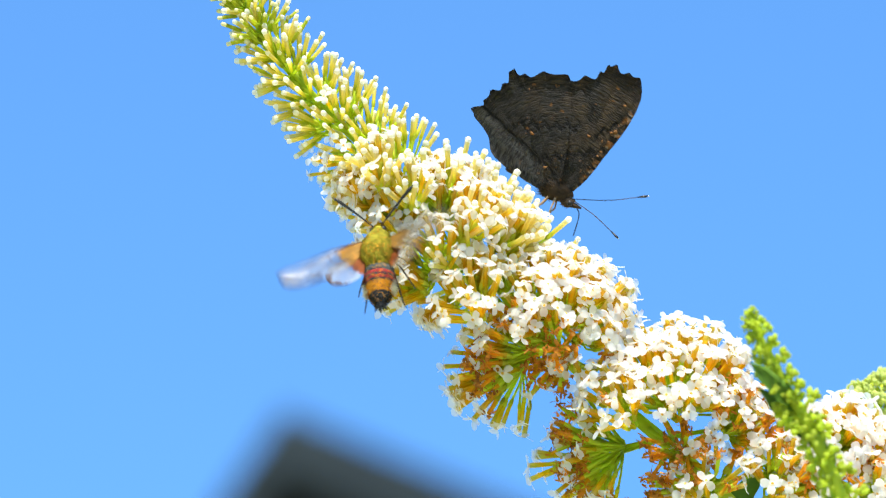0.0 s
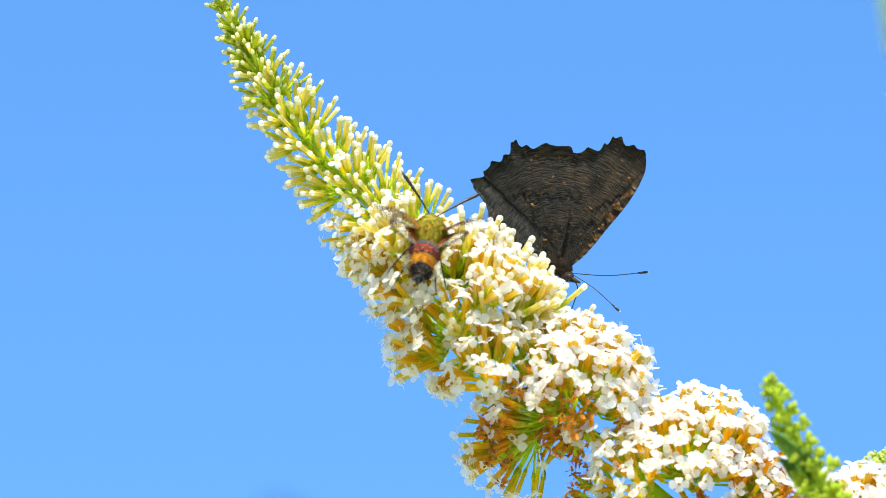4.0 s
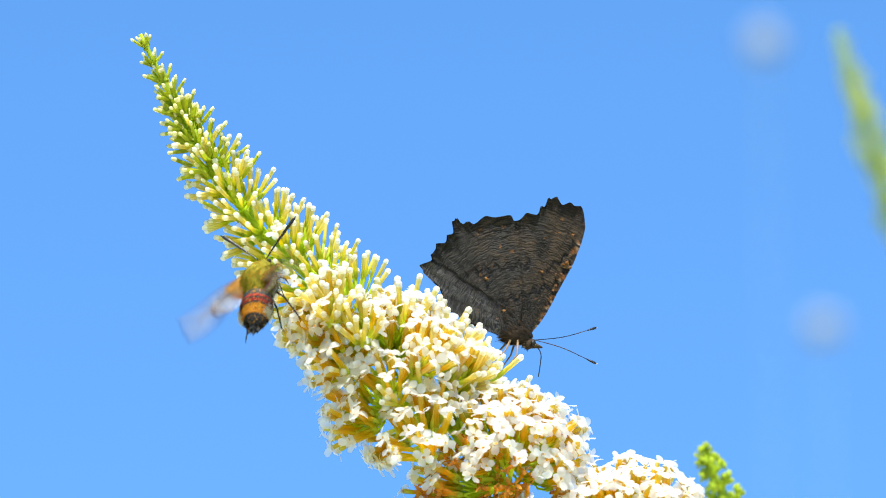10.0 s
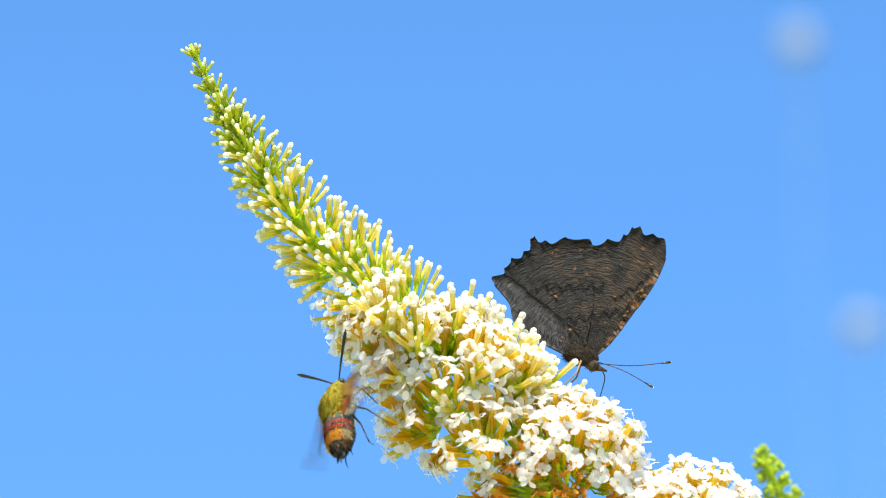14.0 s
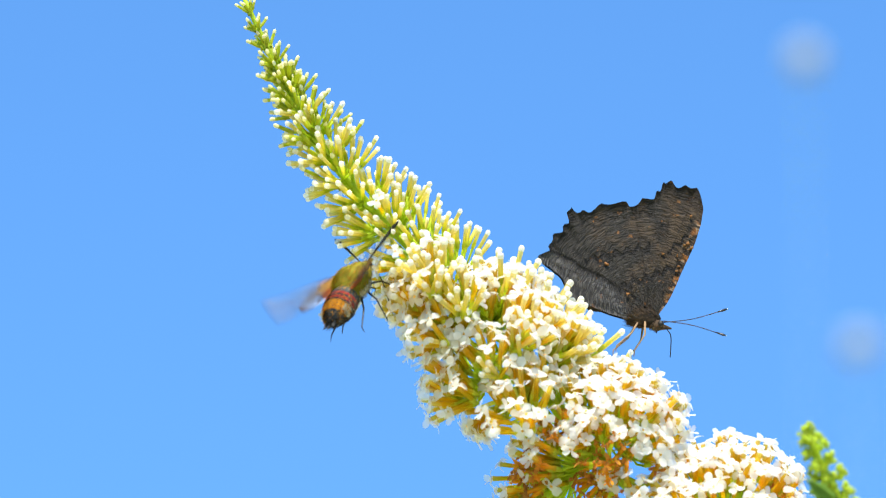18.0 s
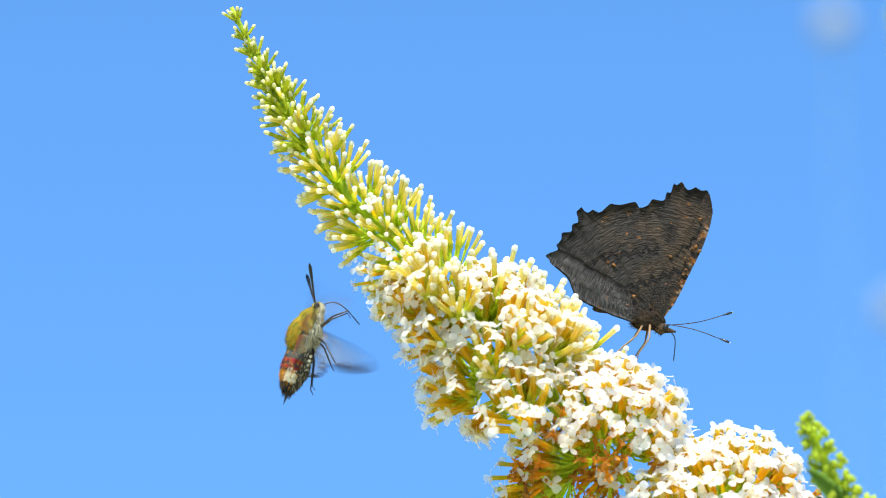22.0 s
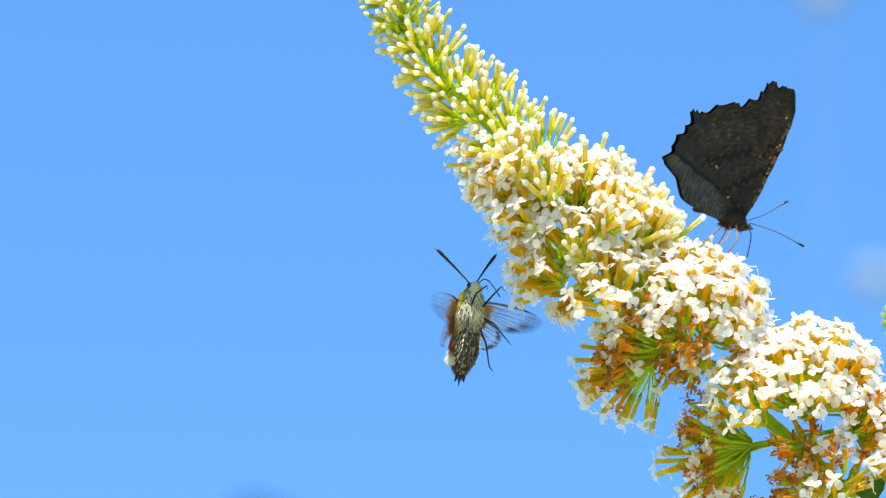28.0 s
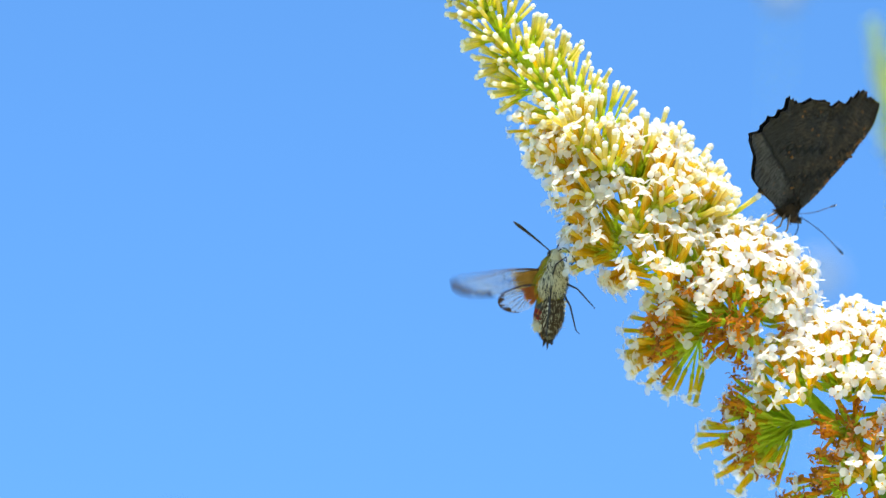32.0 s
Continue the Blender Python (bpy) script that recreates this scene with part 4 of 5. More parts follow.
def membrane_material():
    m = bpy.data.materials.new("wing_membrane")
    m.use_nodes = True
    n, l = m.node_tree.nodes, m.node_tree.links
    b = n["Principled BSDF"]
    b.inputs["Base Color"].default_value = (0.58, 0.50, 0.34, 1)
    b.inputs["Roughness"].default_value = 0.22
    tr, mix = n.new("ShaderNodeBsdfTransparent"), n.new("ShaderNodeMixShader")
    no, rg = n.new("ShaderNodeTexNoise"), n.new("ShaderNodeMapRange")
    tc = n.new("ShaderNodeTexCoord")
    l.new(tc.outputs["Object"], no.inputs["Vector"])
    no.inputs["Scale"].default_value = 250
    rg.inputs[3].default_value, rg.inputs[4].default_value = 0.08, 0.42
    l.new(no.outputs[0], rg.inputs[0])
    l.new(rg.outputs[0], mix.inputs[0])
    l.new(tr.outputs[0], mix.inputs[1])
    l.new(b.outputs[0], mix.inputs[2])
    l.new(mix.outputs[0], n["Material Output"].inputs[0])
    return m


MEMBRANE = membrane_material()


def moth_wing(ob, name, sgn, edge, tip_span, border, hinge, vein_ends, root_reach, root_mat, label, tip_mat=None):
    """A clear wing that leaves its hinge along x (mirrored for the other side): a dark front edge, a frayed dark border
    over tip_span of the outline, veins, and a furry patch at the root. edge: outline from the root along the front edge and back."""
    rnd = random.Random(len(name) * 7 + (sgn > 0))
    n = 64

    grow = 1.12 if name == "forewing" else 1.04

    def v3(p, z=0.0):
        return Vector((sgn * p[0] * grow / 1000, p[1] * grow / 1000, z + 0.0004 * math.sin(p[0] * 0.35)))

    outer = smooth_line([(*p, 0) for p in edge], n)
    mid = sum(outer, Vector()) / n
    bm = bmesh.new()
    c = bm.verts.new(v3(mid, 0.0001))
    ring = [bm.verts.new(v3(p)) for p in outer]
    for i in range(n - 1):
        bm.faces.new((c, ring[i], ring[i + 1]))
    wing = part(name, bm, MEMBRANE, ob, label)
    wing.visible_shadow = False
    wing.matrix_basis = Matrix.Translation(hinge)
    # front edge
    bm = bmesh.new()
    lead = outer[:int(n * tip_span[0]) + 4]
    rod(bm, [v3(p) for p in lead], [0.00030 - 0.00016 * i / len(lead) for i in range(len(lead))], 6)
    part("front_edge", bm, WINGBROWN, wing, "dark brown front edge of the wing")
    # border, wide at the tip, its inner side frayed between the veins
    bm = bmesh.new()
    rows = []
    lo, hi = int(n * tip_span[0]), int(n * tip_span[1])
    for i in range(lo, hi + 1):
        f = (i - lo) / (hi - lo)
        w = border * (0.35 + 0.65 * math.sin(math.pi * min(1, 0.16 + f * 0.95))) * (0.52 + 0.48 * math.cos(i * 1.1 + 1.6 * math.cos(i * 0.6))) * rnd.uniform(0.8, 1.15)
        q = outer[i] + (mid - outer[i]).normalized() * w
        rows.append([bm.verts.new(v3(p, z)) for p, z in ((outer[i], 0.00006), (q, 0.00006), (q, -0.00006), (outer[i], -0.00006))])
    for p, q in zip(rows, rows[1:]):
        for k in range(4):
            bm.faces.new((p[k], p[(k + 1) % 4], q[(k + 1) % 4], q[k]))
    part("border", bm, tip_mat or WINGBROWN, wing, "frayed dark border of the wing")
    # furry root
    bm = bmesh.new()
    for i in range(260):
        a = rnd.random()
        edge_at = outer[3].lerp(outer[-4], a)
        g = rnd.uniform(0.0, 0.35)
        p = Vector((0, 0.4 - 1.9 * a, 0)).lerp(edge_at, g)
        way = (Vector((*edge[2], 0)).lerp(Vector((*edge[-2], 0)), a) - p).normalized()
        q = p + way * root_reach * rnd.uniform(0.55, 1.1)
        side = Vector((-way.y, way.x, 0)) * 0.26
        z = rnd.uniform(-0.0004, 0.0005)
        bm.faces.new((bm.verts.new(v3(p - side, z)), bm.verts.new(v3(p + side, z)), bm.verts.new(v3(q, z * 0.4))))
    part("root_fur", bm, root_mat, wing, "furry patch at the wing's root")
    for x0, y0, x1, y1 in vein_ends:
        bm = bmesh.new()
        rod(bm, [v3((x0, y0), 0.0001), v3(((x0 + x1) / 2, (y0 + y1) / 2 + 0.15), 0.0001), v3((x1, y1), 0.0001)], [0.00011, 0.00008, 0.00006], 5)
        part("vein", bm, MOTHVEIN, wing)
    return wing


def moth():
    """Built with its thorax at the origin, head towards +y, back towards +z. Total length about 23 mm."""
    rnd = random.Random(12)
    ob = thing("hawk_moth", Matrix(), "furry olive hawk moth with clear wings hovering at white florets", "moth")

    def hairs(bm, at, r, n, length, keep, mats, lean=-0.9, width=0.00011):
        """Fine hairs on a lump at, of half-sizes r, combed towards the tail."""
        at = Vector(at)
        for i in range(n):
            d = Vector((rnd.gauss(0, 1), rnd.gauss(0, 1), rnd.gauss(0, 1))).normalized()
            if not keep(d):
                continue
            p = at + Vector((d.x * r[0], d.y * r[1], d.z * r[2])) * 0.98
            q = p + (d * 0.45 + Vector((rnd.gauss(0, .18), lean, rnd.gauss(0, .18)))).normalized() * length * rnd.uniform(0.6, 1.2)
            w = (q - p).cross(d).normalized() * width
            bm.faces.new((bm.verts.new(p - w), bm.verts.new(p + w), bm.verts.new(q))).material_index = rnd.choice(mats)

    # thorax, tapering to the head; olive above, cream below
    bm = bmesh.new()
    blob(bm, (0, 0.0002, 0.0002), (0.0043, 0.0050, 0.0039), 0.06, 10, 14, 0, 3)
    blob(bm, (0, 0.0036, 0.0), (0.0032, 0.0033, 0.0030), 0.06, 8, 12, 0, 5)
    for f in bm.faces:
        if f.calc_center_median().z < -0.0007:
            f.material_index = 1
    for at, r, n in (((0, 0.0002, 0.0002), (0.0043, 0.0050, 0.0039), 2600), ((0, 0.0036, 0), (0.0032, 0.0033, 0.0030), 900)):
        hairs(bm, at, r, n, 0.0013, lambda d: d.z > -0.22, [0, 0, 0, 2])
        hairs(bm, at, r, n, 0.0013, lambda d: d.z < -0.16, [1, 3])
    part("thorax", bm, [OLIVE, CREAMFUR, GOLD, SLATEFUR], ob, "thick olive fur, cream beneath")
    bm = bmesh.new()
    blob(bm, (0, 0.0066, -0.0004), (0.0017, 0.0019, 0.0016), 0.08, 8, 12, 0, 4)
    for f in bm.faces:
        if f.calc_center_median().z < -0.0002:
            f.material_index = 1
    hairs(bm, (0, 0.0064, -0.0004), (0.0017, 0.0019, 0.0016), 420, 0.0008, lambda d: d.z > -0.1, [0], -0.4)
    hairs(bm, (0, 0.0064, -0.0004), (0.0017, 0.0019, 0.0016), 420, 0.0008, lambda d: d.z < 0.1, [1], -0.4)
    part("head", bm, [OLIVE, CREAMFUR], ob)
    # abdomen: a ring of fur for each band, maroon beneath
    y0, r0 = -0.0034, 0.0033
    bands = [(OLIVE, 0.0007, 0.0034, "olive"), (SLATEFUR, 0.0019, 0.0036, "dark slate"), (REDFUR, 0.0009, 0.0037, "red"), (BLACKFUR, 0.0005, 0.0037, "black"), (REDFUR, 0.0009, 0.0036, "red"), (BLACKFUR, 0.0004, 0.0035, "black"),
             (GOLD, 0.0014, 0.0031, "golden"), (GOLD, 0.0011, 0.0026, "golden"), (BLACKFUR, 0.0013, 0.0019, "black"), (BLACKFUR, 0.0010, 0.0008, "black")]
    for mt, w, r1, nm in bands:
        bm = bmesh.new()
        y1 = y0 - w
        low = -0.0004 - 0.05 * abs(y0)
        lathe(bm, [(r0 * 0.96, -0.0002), (r0, 0.0001), ((r0 + r1) / 2 * 1.02, w * 0.55), (r1, w + 0.0002)], 16, pose(0, y0, low, 90, 0, 0), 0, 0.9)
        for f in bm.faces:
            if f.calc_center_median().z < low - 0.0008:
                f.material_index = 1
        for i in range(420):
            a = rnd.uniform(0, 6.2832)
            d = Vector((math.cos(a), 0, math.sin(a) * 0.9))
            f = rnd.random()
            p = Vector((0, y0 + (y1 - y0) * f, low)) + d * (r0 + (r1 - r0) * f) * 0.99
            q = p + Vector((d.x * 0.3 + rnd.gauss(0, 0.12), -1, d.z * 0.3 + rnd.gauss(0, 0.12))) * 0.0010 * rnd.uniform(0.5, 1.2)
            wv = d.cross(Vector((0, 1, 0))) * 0.00012
            below = d.z < rnd.uniform(-0.35, -0.1)
            bm.faces.new((bm.verts.new(p - wv), bm.verts.new(p + wv), bm.verts.new(q))).material_index = (2 if rnd.random() < 0.16 else 1) if below else (0 if rnd.random() < 0.85 else 3)
        part("abdomen_band", bm, [mt, GREYFUR, CREAMFUR, BLACKFUR if nm == "golden" else GOLD], ob, nm + " fur band of the body")
        y0, r0 = y1, r1
    for sgn in (-1, 1):
        for yy, nn in ((-0.0086, 150), (-0.0102, 130)):
            bm = bmesh.new()
            for i in range(nn):
                p = Vector((sgn * rnd.uniform(0.0023, 0.0033), yy + rnd.uniform(-0.0007, 0.0009), -0.0006 + rnd.uniform(-0.0013, 0.0011)))
                q = p + Vector((sgn * rnd.uniform(0.0002, 0.0012), -0.0010, rnd.gauss(0, 0.0004))) * rnd.uniform(0.7, 1.3)
                w = Vector((0.00006, 0.0001, 0.00018))
                bm.faces.new((bm.verts.new(p - w), bm.verts.new(p + w), bm.verts.new(q)))
            part("side_tuft", bm, CREAMFUR, ob, "cream tuft of flank hair")
        # pale dots along the belly's side
        for k in range(4):
            bm = bmesh.new()
            blob(bm, (sgn * 0.0024, -0.0042 - 0.0011 * k, -0.0030), (0.0004, 0.0004, 0.0004), 0.5, 5, 7, 0, k)
            part("belly_dot", bm, PALE, ob, "small silvery dot on the belly")
    bm = bmesh.new()
    for i in range(220):
        a = rnd.uniform(0, 6.2832)
        p = Vector((math.cos(a) * 0.0011, y0 + 0.0010, -0.0013 + math.sin(a) * 0.0008))
        q = p + Vector((math.cos(a) * rnd.uniform(-0.0010, 0.0004), -0.0034 * rnd.uniform(0.3, 0.85), math.sin(a) * 0.0003))
        w = Vector((0.00018, 0, 0.00006))
        bm.faces.new((bm.verts.new(p - w), bm.verts.new(p + w), bm.verts.new(q)))
    for x in (-0.0010, 0.0, 0.0010):
        rod(bm, [(x * 0.8, y0 + 0.0006, -0.0013), (x * 1.1, y0 - 0.0014, -0.0013), (x * 1.5, y0 - (0.0030 if x == 0 else 0.0020), -0.0014)], [0.0005, 0.0003, 0.00004], 6)
    part("tail_tuft", bm, BLACKFUR, ob, "black fan of tail hairs")
    for sgn in (-1, 1):
        bm = bmesh.new()
        blob(bm, (sgn * 0.0014, 0.0072, 0.0001), (0.0006, 0.0008, 0.0007), 0, 6, 9)
        part("eye", bm, BLACK, ob, "large dark eye")
        bm = bmesh.new()
        line = smooth_line([(sgn * 0.0008, 0.0076, 0.0006), (sgn * 0.0036, 0.0100, 0.0022), (sgn * 0.0066, 0.0124, 0.0038), (sgn * 0.0094, 0.0145, 0.0052)], 14)
        rod(bm, line, [0.00014 + 0.00030 * (k / 11) ** 1.2 for k in range(12)] + [0.00034, 0.00008], 7)
        part("antenna", bm, BLACK, ob, "black clubbed antenna")
        for y, kx, ky, kz, fx, fy, fz in ((0.0030, 2.6, 6.2, -4.2, 2.2, 8.8, -7.0), (0.0005, 4.0, -0.4, -5.0, 6.2, -3.5, -8.2), (-0.0018, 3.2, -5.0, -4.2, 4.4, -10.5, -5.8)):
            bm = bmesh.new()
            rod(bm, [(sgn * 0.0018, y, -0.0024), (sgn * kx / 1000, ky / 1000, kz / 1000), (sgn * fx / 1000, fy / 1000, fz / 1000), (sgn * (fx + 0.5) / 1000, (fy - 0.8) / 1000, (fz - 1.0) / 1000)], [0.00030, 0.00022, 0.00016, 0.00007], 6)
            part("leg", bm, BLACK, ob, "thin black leg")
    bm = bmesh.new()
    rod(bm, smooth_line([(0, 0.0082, -0.0012), (0, 0.0096, -0.0032), (0.0003, 0.0092, -0.0062), (0.0006, 0.0070, -0.0105)], 14), [0.00014] * 14, 6)
    part("proboscis", bm, BLACK, ob, "long thin bent proboscis")
    wings = {}
    for sgn in (-1, 1):
        wings["fore", sgn] = moth_wing(ob, "forewing", sgn,
            [(0, 0.9), (5, 1.8), (11, 2.3), (16.6, 2.2), (19.0, 1.0), (17.6, -0.9), (14.8, -2.1), (10.0, -3.3), (5.0, -3.7), (0, -1.6)], (0.38, 0.78), 3.5,
            Vector((sgn * 0.0030, 0.0022, 0.0012)), ((3.2, 0.8, 17.0, 1.2), (3.2, 0.0, 16.8, 0.1), (3, -0.3, 15.8, -1.0), (3, -0.6, 14.2, -1.8), (3, -0.9, 12.4, -2.4), (3, -1.2, 10.0, -3.0), (3, -1.5, 7.4, -3.3), (7.5, 1.3, 7.4, -0.8)), 5.4, WINGROOT, "clear forewing with a dark front edge and frayed brown tip")
        wings["hind", sgn] = moth_wing(ob, "hindwing", sgn,
            [(0, 0.8), (4, 0.4), (8.0, -0.9), (9.4, -2.6), (8.4, -4.8), (5.6, -6.0), (3.0, -5.6), (1.0, -4.0), (0, -1.0)], (0.24, 0.68), 1.5,
            Vector((sgn * 0.0030, -0.0012, 0.0008)), ((2, -0.6, 8.3, -1.8), (2, -0.9, 8.5, -2.8), (2, -1.2, 7.7, -4.2), (2, -1.5, 6.3, -5.2), (2, -1.8, 4.8, -5.4), (2, -2.2, 3.6, -5.0)), 3.6, WINGRED, "small clear hindwing with a reddish root and dark border")
    return ob, wings


BUTTERFLY = butterfly()
MOTH, MOTH_WINGS = moth()

# ---- what moves ----
# butterfly: seconds; head's place in steps; roll, turn of the head towards the camera, tilt in degrees
BUTTERFLY_ROWS = [
    (0.0, 1072, 569, 0.9, 14.8, 10.0),
    (0.5, 1071, 570, 0.5, 10.3, 8.5),
    (1.0, 1054, 569, -3.3, 12.1, 7.0),
    (1.5, 1050, 571, -2.4, 12.4, 4.0),
    (2.0, 1044, 579, -0.6, 14.6, 1.0),
    (2.5, 1041, 581, 2.7, 12.9, 2.0),
    (4.5, 1043, 582, 3.0, 9.2, 6.0),
    (5.0, 1044, 586, 5.3, 3.9, 6.0),
    (5.5, 1061, 552, -9.6, -2.6, 5.5),
    (6.0, 1066, 561, -8.4, -6.6, 5.0),
    (6.5, 1072, 558, -7.8, -8.7, 4.0),
    (7.0, 1076, 567, -6.7, -9.4, 3.0),
    (7.5, 1075, 567, -6.6, -12.1, 2.0),
    (8.0, 1080, 564, -8.7, -12.1, 1.0),
    (8.5, 1076, 566, -8.2, -14.0, 1.0),
    (9.0, 1079, 574, -7.6, -16.2, 1.0),
    (9.5, 1086, 582, -3.8, -14.8, 0.0),
    (10.0, 1088, 573, -7.1, -15.8, -1.0),
    (10.5, 1087, 592, -2.2, -10.2, -2.5),
    (11.0, 1099, 599, -4.5, -11.0, -4.0),
    (11.5, 1104, 604, -2.7, -10.5, -5.5),
    (12.0, 1102, 601, -1.2, -6.8, -7.0),
    (12.5, 1102, 601, -1.1, -5.6, -10.0),
    (13.0, 1103, 599, -0.8, -3.3, -13.0),
    (13.5, 1102, 602, 0.6, -1.4, -13.2),
    (14.0, 1106, 606, 0.9, 1.0, -13.4),
    (14.5, 1121, 583, -14.2, -5.9, -13.6),
    (15.0, 1127, 583, -10.3, -12.8, -13.8),
    (15.5, 1137, 570, -19.0, -12.2, -14.0),
    (17.5, 1134, 584, -12.5, -12.6, -13.0),
    (18.0, 1137, 584, -13.9, -12.0, -13.0),
    (18.5, 1140, 569, -20.6, -14.8, -13.0),
    (19.0, 1142, 582, -16.2, -14.8, -13.0),
    (19.5, 1143, 590, -14.3, -14.5, -13.0),
    (20.0, 1148, 592, -12.9, -14.0, -13.0),
    (20.5, 1153, 594, -14.3, -13.4, -13.0),
    (21.0, 1154, 598, -10.5, -12.2, -13.0),
    (21.5, 1154, 600, -9.2, -12.1, -11.0),
    (22.0, 1155, 598, -9.8, -10.7, -9.0),
    (22.5, 1156, 599, -10.8, -11.6, -7.0),
    (23.0, 1161, 588, -14.6, -14.2, -5.0),
    (23.5, 1157, 589, -13.7, -16.7, 1.0),
    (24.0, 1147, 598, -9.9, -15.7, 6.0),
    (24.5, 1148, 603, -10.1, -22.5, -1.0),
    (26.5, 1152, 615, -3.6, -32.0, 12.3),
    (27.0, 1153, 611, -6.0, -34.3, 13.9),
    (27.5, 1151, 609, -5.5, -36.1, 13.5),
    (28.0, 1146, 609, -3.6, -37.9, 14.5),
    (28.5, 1147, 612, -2.5, -37.9, 13.8),
    (29.0, 1150, 610, -1.8, -35.7, 16.4),
    (29.5, 1152, 609, -1.6, -36.4, 17.2),
    (30.0, 1150, 605, -5.0, -39.7, 18.2),
    (30.5, 1148, 611, -3.6, -41.7, 17.2),
    (31.0, 1143, 617, 0.2, -44.2, 16.2),
    (31.5, 1142, 620, 6.2, -45.2, 18.3),
    (32.0, 1142, 630, 11.7, -44.9, 16.0),
]
# moth: seconds; thorax in the plan's millimetres (right, away, up); lean to the right, tilt of the head away, turn about its length in degrees
MOTH_ROWS = [
    (0.0, -7.33, -27.0, -26.95, -2.1, 41.2, 10),
    (0.5, -18.23, -24.0, -21.40, -1.3, 65.2, 15),
    (1.0, -13.82, -24.0, -21.60, 20.5, 42.8, 25),
    (1.5, -10.53, -24.0, -22.28, 10.2, 55.5, 15),
    (2.0, -6.29, -27.0, -14.54, 3.4, 48.6, 5),
    (2.5, -4.20, -27.0, -15.47, 8.4, 54.7, 5),
    (4.5, 3.22, -27.0, -6.57, 11.3, 54.1, -5),
    (5.0, 5.25, -27.0, -6.47, 1.9, 58.6, 0),
    (5.5, 4.71, -27.0, -0.01, -0.4, 52.2, -10),
    (6.0, 0.07, -27.0, 9.64, 5.0, 88.0, 0),
    (6.5, 0.45, -27.0, 4.46, 7.2, 53.4, 0),
    (7.0, 2.03, -27.0, 0.43, -4.5, 57.4, 0),
    (7.5, 0.49, -27.0, 1.72, -4.4, 61.6, 0),
    (8.0, -5.28, -27.0, 3.52, -8.5, 60.8, 0),
    (8.5, -4.81, -27.0, -0.37, -8.8, 59.4, 10),
    (9.0, -12.93, -27.0, -0.62, -5.6, 86.0, -10),
    (9.5, -26.60, -25.0, -2.41, 34.4, 55.5, 20),
    (10.0, -23.21, -25.0, -2.98, 8.9, 48.9, 30),
    (10.5, -26.48, -25.0, -13.16, 21.6, 58.2, 30),
    (11.0, -21.95, -25.0, -13.32, 4.9, 35.4, 32),
    (11.5, -22.35, -25.0, -19.33, 9.0, 62.8, 32),
    (12.0, -22.02, -25.0, -15.37, 15.3, 40.4, 36),
    (12.5, -24.57, -25.0, -21.87, 4.5, 56.6, 45),
    (13.0, -22.91, -25.0, -24.06, 6.9, 24.9, 54),
    (13.5, -19.96, -25.0, -25.67, 3.9, 47.4, 54),
    (14.0, -17.82, -25.0, -29.08, 1.7, 44.9, 54),
    (14.5, -18.73, -25.0, -23.17, 11.0, 46.6, 54),
    (15.0, -18.11, -25.0, -26.75, -4.3, 42.5, 56),
    (15.5, -19.40, -25.0, -26.96, -2.9, 48.7, 60),
    (17.5, -21.64, -17.0, -10.57, 17.3, 55.4, 52),
    (18.0, -25.05, -15.0, -10.06, 32.6, 47.1, 58),
    (18.5, -24.50, -15.0, -9.98, 31.9, 50.4, 60),
    (19.0, -28.83, -15.0, -13.55, 14.1, 39.8, 62),
    (19.5, -31.32, -15.0, -13.16, 7.4, 37.4, 60),
    (20.0, -26.65, -15.0, -13.33, 0.8, 43.1, 58),
    (20.5, -28.32, -15.0, -12.75, 9.3, 36.7, 60),
    (21.0, -29.76, -15.0, -16.08, 3.8, 38.5, 60),
    (21.5, -34.10, -13.0, -14.05, 26.1, 38.6, 72),
    (22.0, -34.78, -9.8, -20.85, 22.4, 8.5, 90),
    (22.5, -35.83, -9.8, -11.76, 18.6, 19.0, 100),
    (23.0, -34.13, -9.8, -20.85, 26.9, 16.4, 100),
    (23.5, -38.49, -9.8, -30.87, 30.0, 23.3, 115),
    (24.0, -26.20, -9.8, -38.46, 17.9, -17.9, 118),
    (24.5, -31.76, -9.8, -36.46, 15.7, -23.1, 120),
    (26.5, -23.89, 0.0, -41.75, 8.2, -23.9, 126),
    (27.0, -18.68, 0.0, -40.77, 0.9, -7.8, 134),
    (27.5, -24.42, 0.0, -41.54, 15.0, -31.7, 138),
    (28.0, -17.63, 0.0, -44.27, 9.3, -6.3, 140),
    (28.5, -21.75, 0.0, -43.28, 11.5, -23.7, 142),
    (29.0, -15.58, 0.0, -46.96, 1.0, -11.9, 143),
    (29.5, -15.26, 0.0, -46.57, 2.5, -28.1, 143),
    (30.0, -10.96, 0.0, -46.36, 2.7, -12.2, 143),
    (30.5, -11.74, 0.0, -49.03, 6.2, -33.0, 143),
    (31.0, -11.05, 0.0, -44.52, -2.6, -19.3, 142),
    (31.5, -10.85, 0.0, -43.78, 2.4, -25.1, 142),
    (32.0, -10.61, 0.0, -44.00, 1.2, -17.3, 142),
]
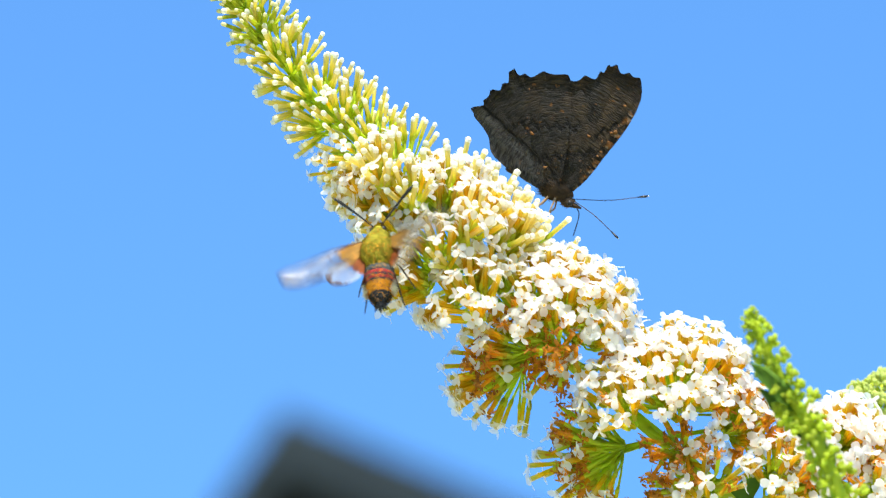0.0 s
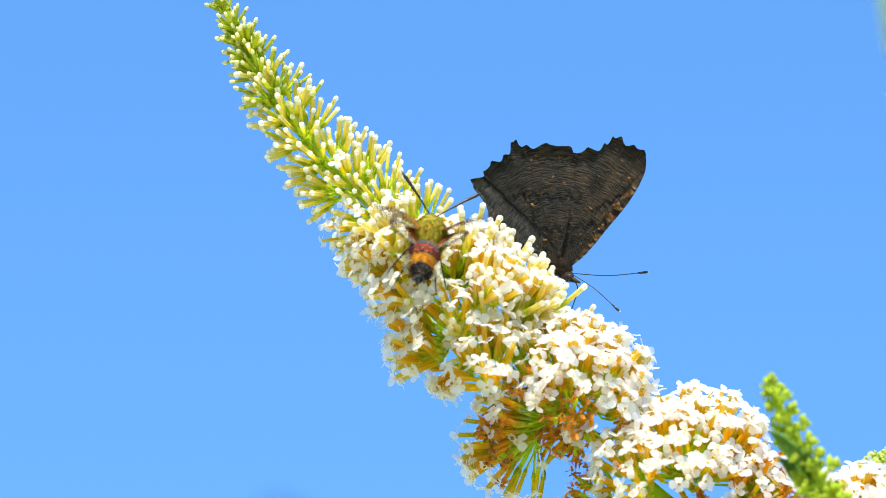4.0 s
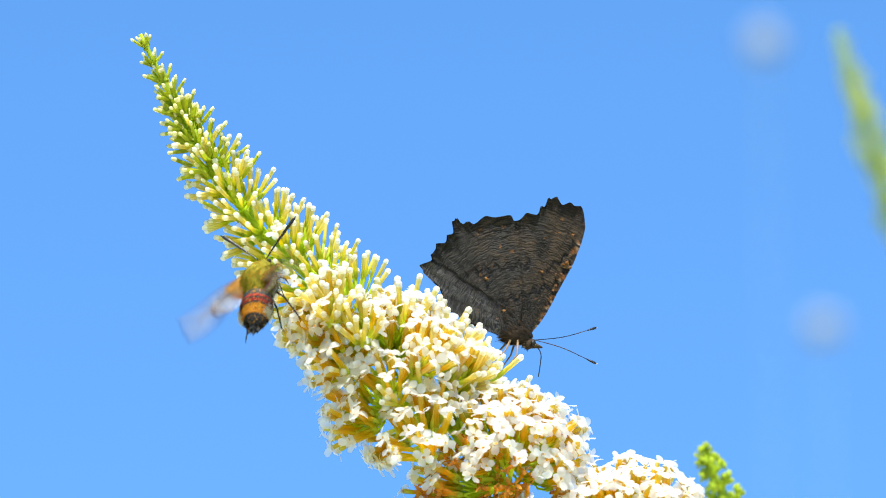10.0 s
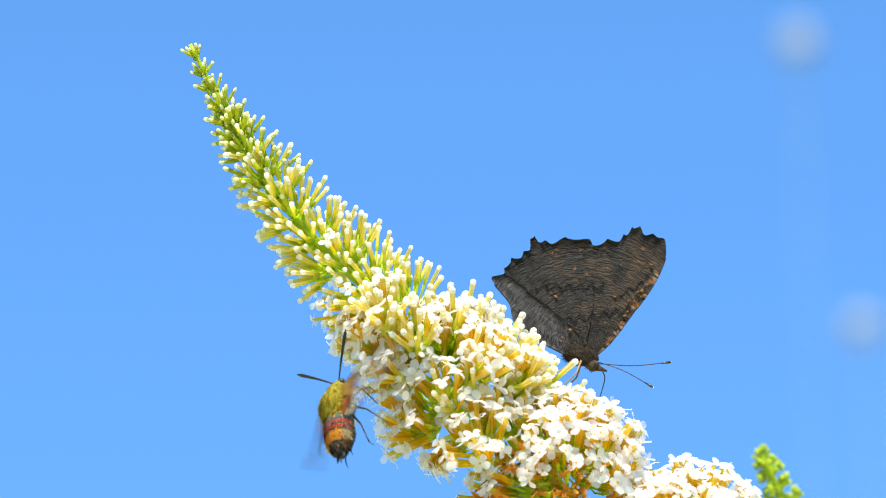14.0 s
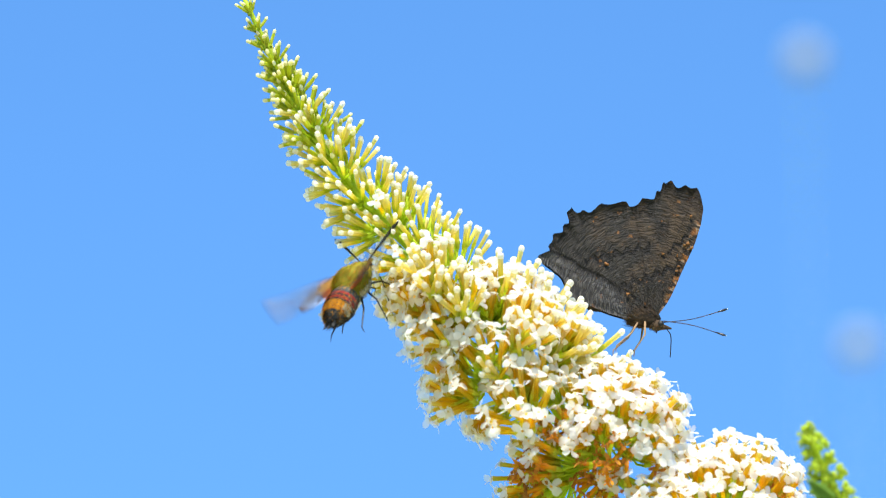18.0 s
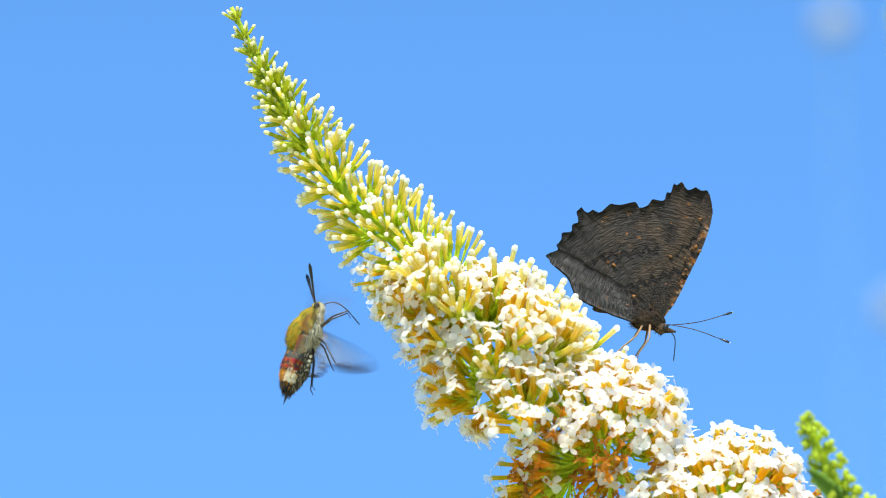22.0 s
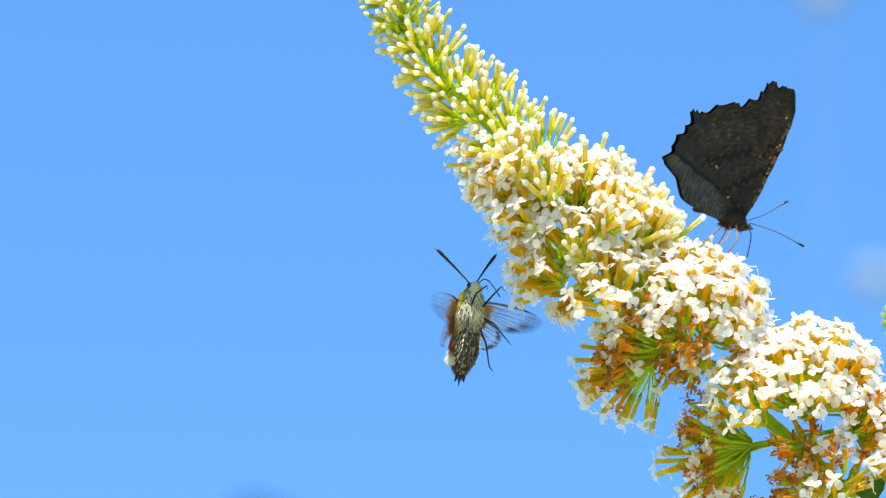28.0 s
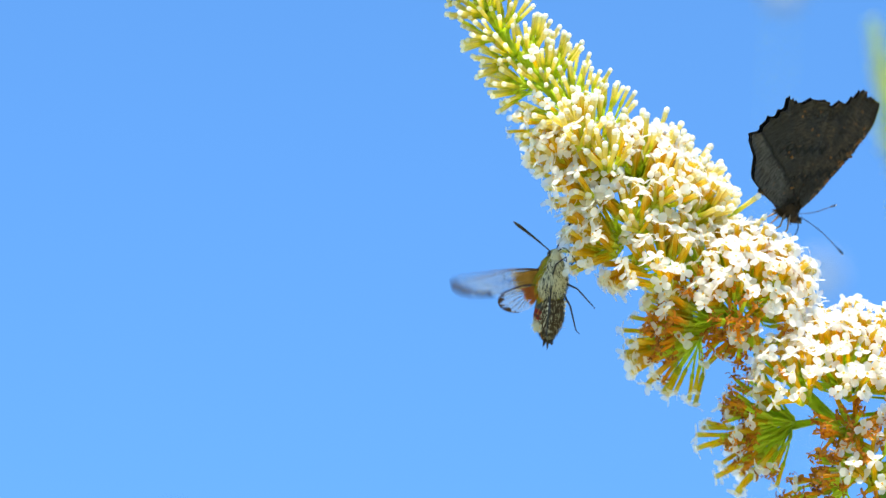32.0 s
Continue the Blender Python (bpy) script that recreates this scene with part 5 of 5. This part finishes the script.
# moth's wing beat: seconds; middle of the left and right stroke, swing, sweep forwards of the left and right wing in degrees
BEAT_ROWS = [
    (0.0, 0, 36, 22, -22, -17),
    (1.0, 21, 89, 22, -52, -10),
    (2.0, -21, -1, 14, -34, -4),
    (5.0, 59, 74, 5, -52, -58),
    (6.0, 18, 10, 40, -28, -33),
    (7.0, 69, 61, 6, -70, -39),
    (8.0, 1, 6, 38, -14, -28),
    (9.0, 26, 65, 35, -43, -29),
    (10.0, 4, 32, 30, -55, -47),
    (11.0, 8, 44, 22, -25, -8),
    (12.0, -27, 4, 8, -23, 7),
    (13.0, -16, -21, 3, -19, 18),
    (14.0, -28, 1, 26, -4, -7),
    (15.0, -1, -11, 8, -12, 0),
    (18.0, -3, 31, 28, -17, -21),
    (19.0, 1, 20, 28, -15, -8),
    (20.0, -3, 21, 28, -8, -22),
    (21.0, -25, -11, 8, 33, -3),
    (22.0, -54, -10, 46, -15, 16),
    (23.0, -57, -9, 30, 16, 17),
    (24.0, 6, 42, 6, -16, -13),
    (27.0, 39, 40, 22, -18, -22),
    (28.0, 5, -38, 20, -10, 6),
    (29.0, 2, -34, 40, -21, 22),
    (30.0, 45, 28, 8, -13, -25),
    (31.0, 49, 25, 7, -18, -29),
    (32.0, 45, 30, 24, -20, -18),
]
# the balls added for the pale discs shift as one: seconds; metres right and up
DISC_ROWS = [
    (0.0, 0.1689, -0.1166),
    (4.5, 0.1371, 0.0166),
    (5.0, 0.0847, 0.0037),
    (6.0, -0.0122, 0.0169),
    (7.0, -0.0379, 0.0370),
    (8.0, -0.0413, 0.0051),
    (8.7, -0.0193, 0.0106),
    (9.4, -0.0161, 0.0053),
    (10.1, -0.0133, 0.0271),
    (10.8, -0.0412, 0.0182),
    (11.5, -0.0386, 0.0165),
    (12.0, -0.0148, -0.0124),
    (12.9, -0.0065, 0.0045),
    (13.6, -0.0057, 0.0224),
    (14.3, -0.0202, 0.0224),
    (15.0, -0.0519, -0.0028),
    (17.5, -0.0659, -0.0498),
    (18.5, -0.0374, -0.0095),
    (19.0, 0.0000, 0.0000),
    (19.5, 0.0036, 0.0133),
    (20.5, 0.0431, 0.0069),
    (21.5, 0.0428, 0.0147),
    (22.5, 0.0020, 0.0181),
    (24.0, -0.0589, -0.0118),
    (27.0, 0.0395, -0.0446),
    (28.5, -0.0163, -0.0112),
    (30.0, 0.0089, 0.0175),
    (32.0, -0.0128, 0.0391),
]
# the far panicle sways: seconds; metres right and up
SWAY_ROWS = [
    (0.0, 0.0625, -0.0166),
    (2.5, 0.0644, 0.0015),
    (4.5, 0.0369, 0.0247),
    (5.0, 0.0348, 0.0249),
    (6.0, 0.0317, 0.0247),
    (7.0, 0.0357, 0.0315),
    (8.0, 0.0354, 0.0278),
    (9.0, 0.0428, 0.0290),
    (10.0, 0.0483, 0.0349),
    (11.0, 0.0402, 0.0334),
    (12.0, 0.0461, 0.0281),
    (13.0, 0.0599, 0.0360),
    (15.0, 0.0552, 0.0292),
    (19.0, 0.0584, 0.0332),
    (24.0, 0.0353, 0.0265),
    (27.0, 0.0471, 0.0060),
    (30.0, 0.0237, 0.0071),
    (32.0, 0.0082, 0.0030),
]


def motions():
    walk(BUTTERFLY, [(t, PLAN @ Matrix.Translation(plan(u, v, 0.011)) @ pose(0, 0, 0, 0, roll, 0) @ pose(0, 0, 0, tilt, 0, 0) @ pose(0, 0, 0, 0, 0, -turn))
                     for t, u, v, roll, turn, tilt in BUTTERFLY_ROWS])
    rows = []
    for t, x, y, z, lean, tilt, spin in MOTH_ROWS:
        # upright, back to the camera; then turned about its length, tipped and leaned
        upright = Matrix(((1, 0, 0, 0), (0, 0, -1, 0), (0, 1, 0, 0), (0, 0, 0, 1)))
        turned = pose(0, 0, 0, 0, lean, 0) @ pose(0, 0, 0, -tilt, 0, 0) @ pose(0, 0, 0, 0, 0, -spin) @ upright
        rows.append((t, PLAN @ Matrix.Translation((x / 1000, y / 1000, z / 1000)) @ turned))
    walk(MOTH, rows)
    beat = np.array(BEAT_ROWS)
    for (which, sgn), wing in MOTH_WINGS.items():
        hinge = wing.matrix_basis.translation.copy()
        rows = []
        for f in range(961):
            t = f / FPS
            left, right, swing, sweep_l, sweep_r = (float(np.interp(t, beat[:, 0], beat[:, k])) for k in range(1, 6))
            up = (right if sgn > 0 else left) + swing * (0, 1, 0, -1)[f % 4] * (1.0 if which == "fore" else 0.7)
            sweep = (sweep_r if sgn > 0 else sweep_l) * (1.0 if which == "fore" else 0.5)
            rows.append((t, Matrix.Translation(hinge) @ pose(0, 0, 0, 0, 0, sgn * sweep) @ pose(0, 0, 0, 0, -sgn * up, 0)))
        walk(wing, rows)
    for ob in disc_balls:
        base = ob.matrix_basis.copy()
        walk(ob, [(t, Matrix.Translation(PLAN.to_3x3() @ Vector((x, 0, z))) @ base) for t, x, z in DISC_ROWS])
    walk(stalk, [(t, PLAN @ pose(x, 0, z)) for t, x, z in SWAY_ROWS])


motions()
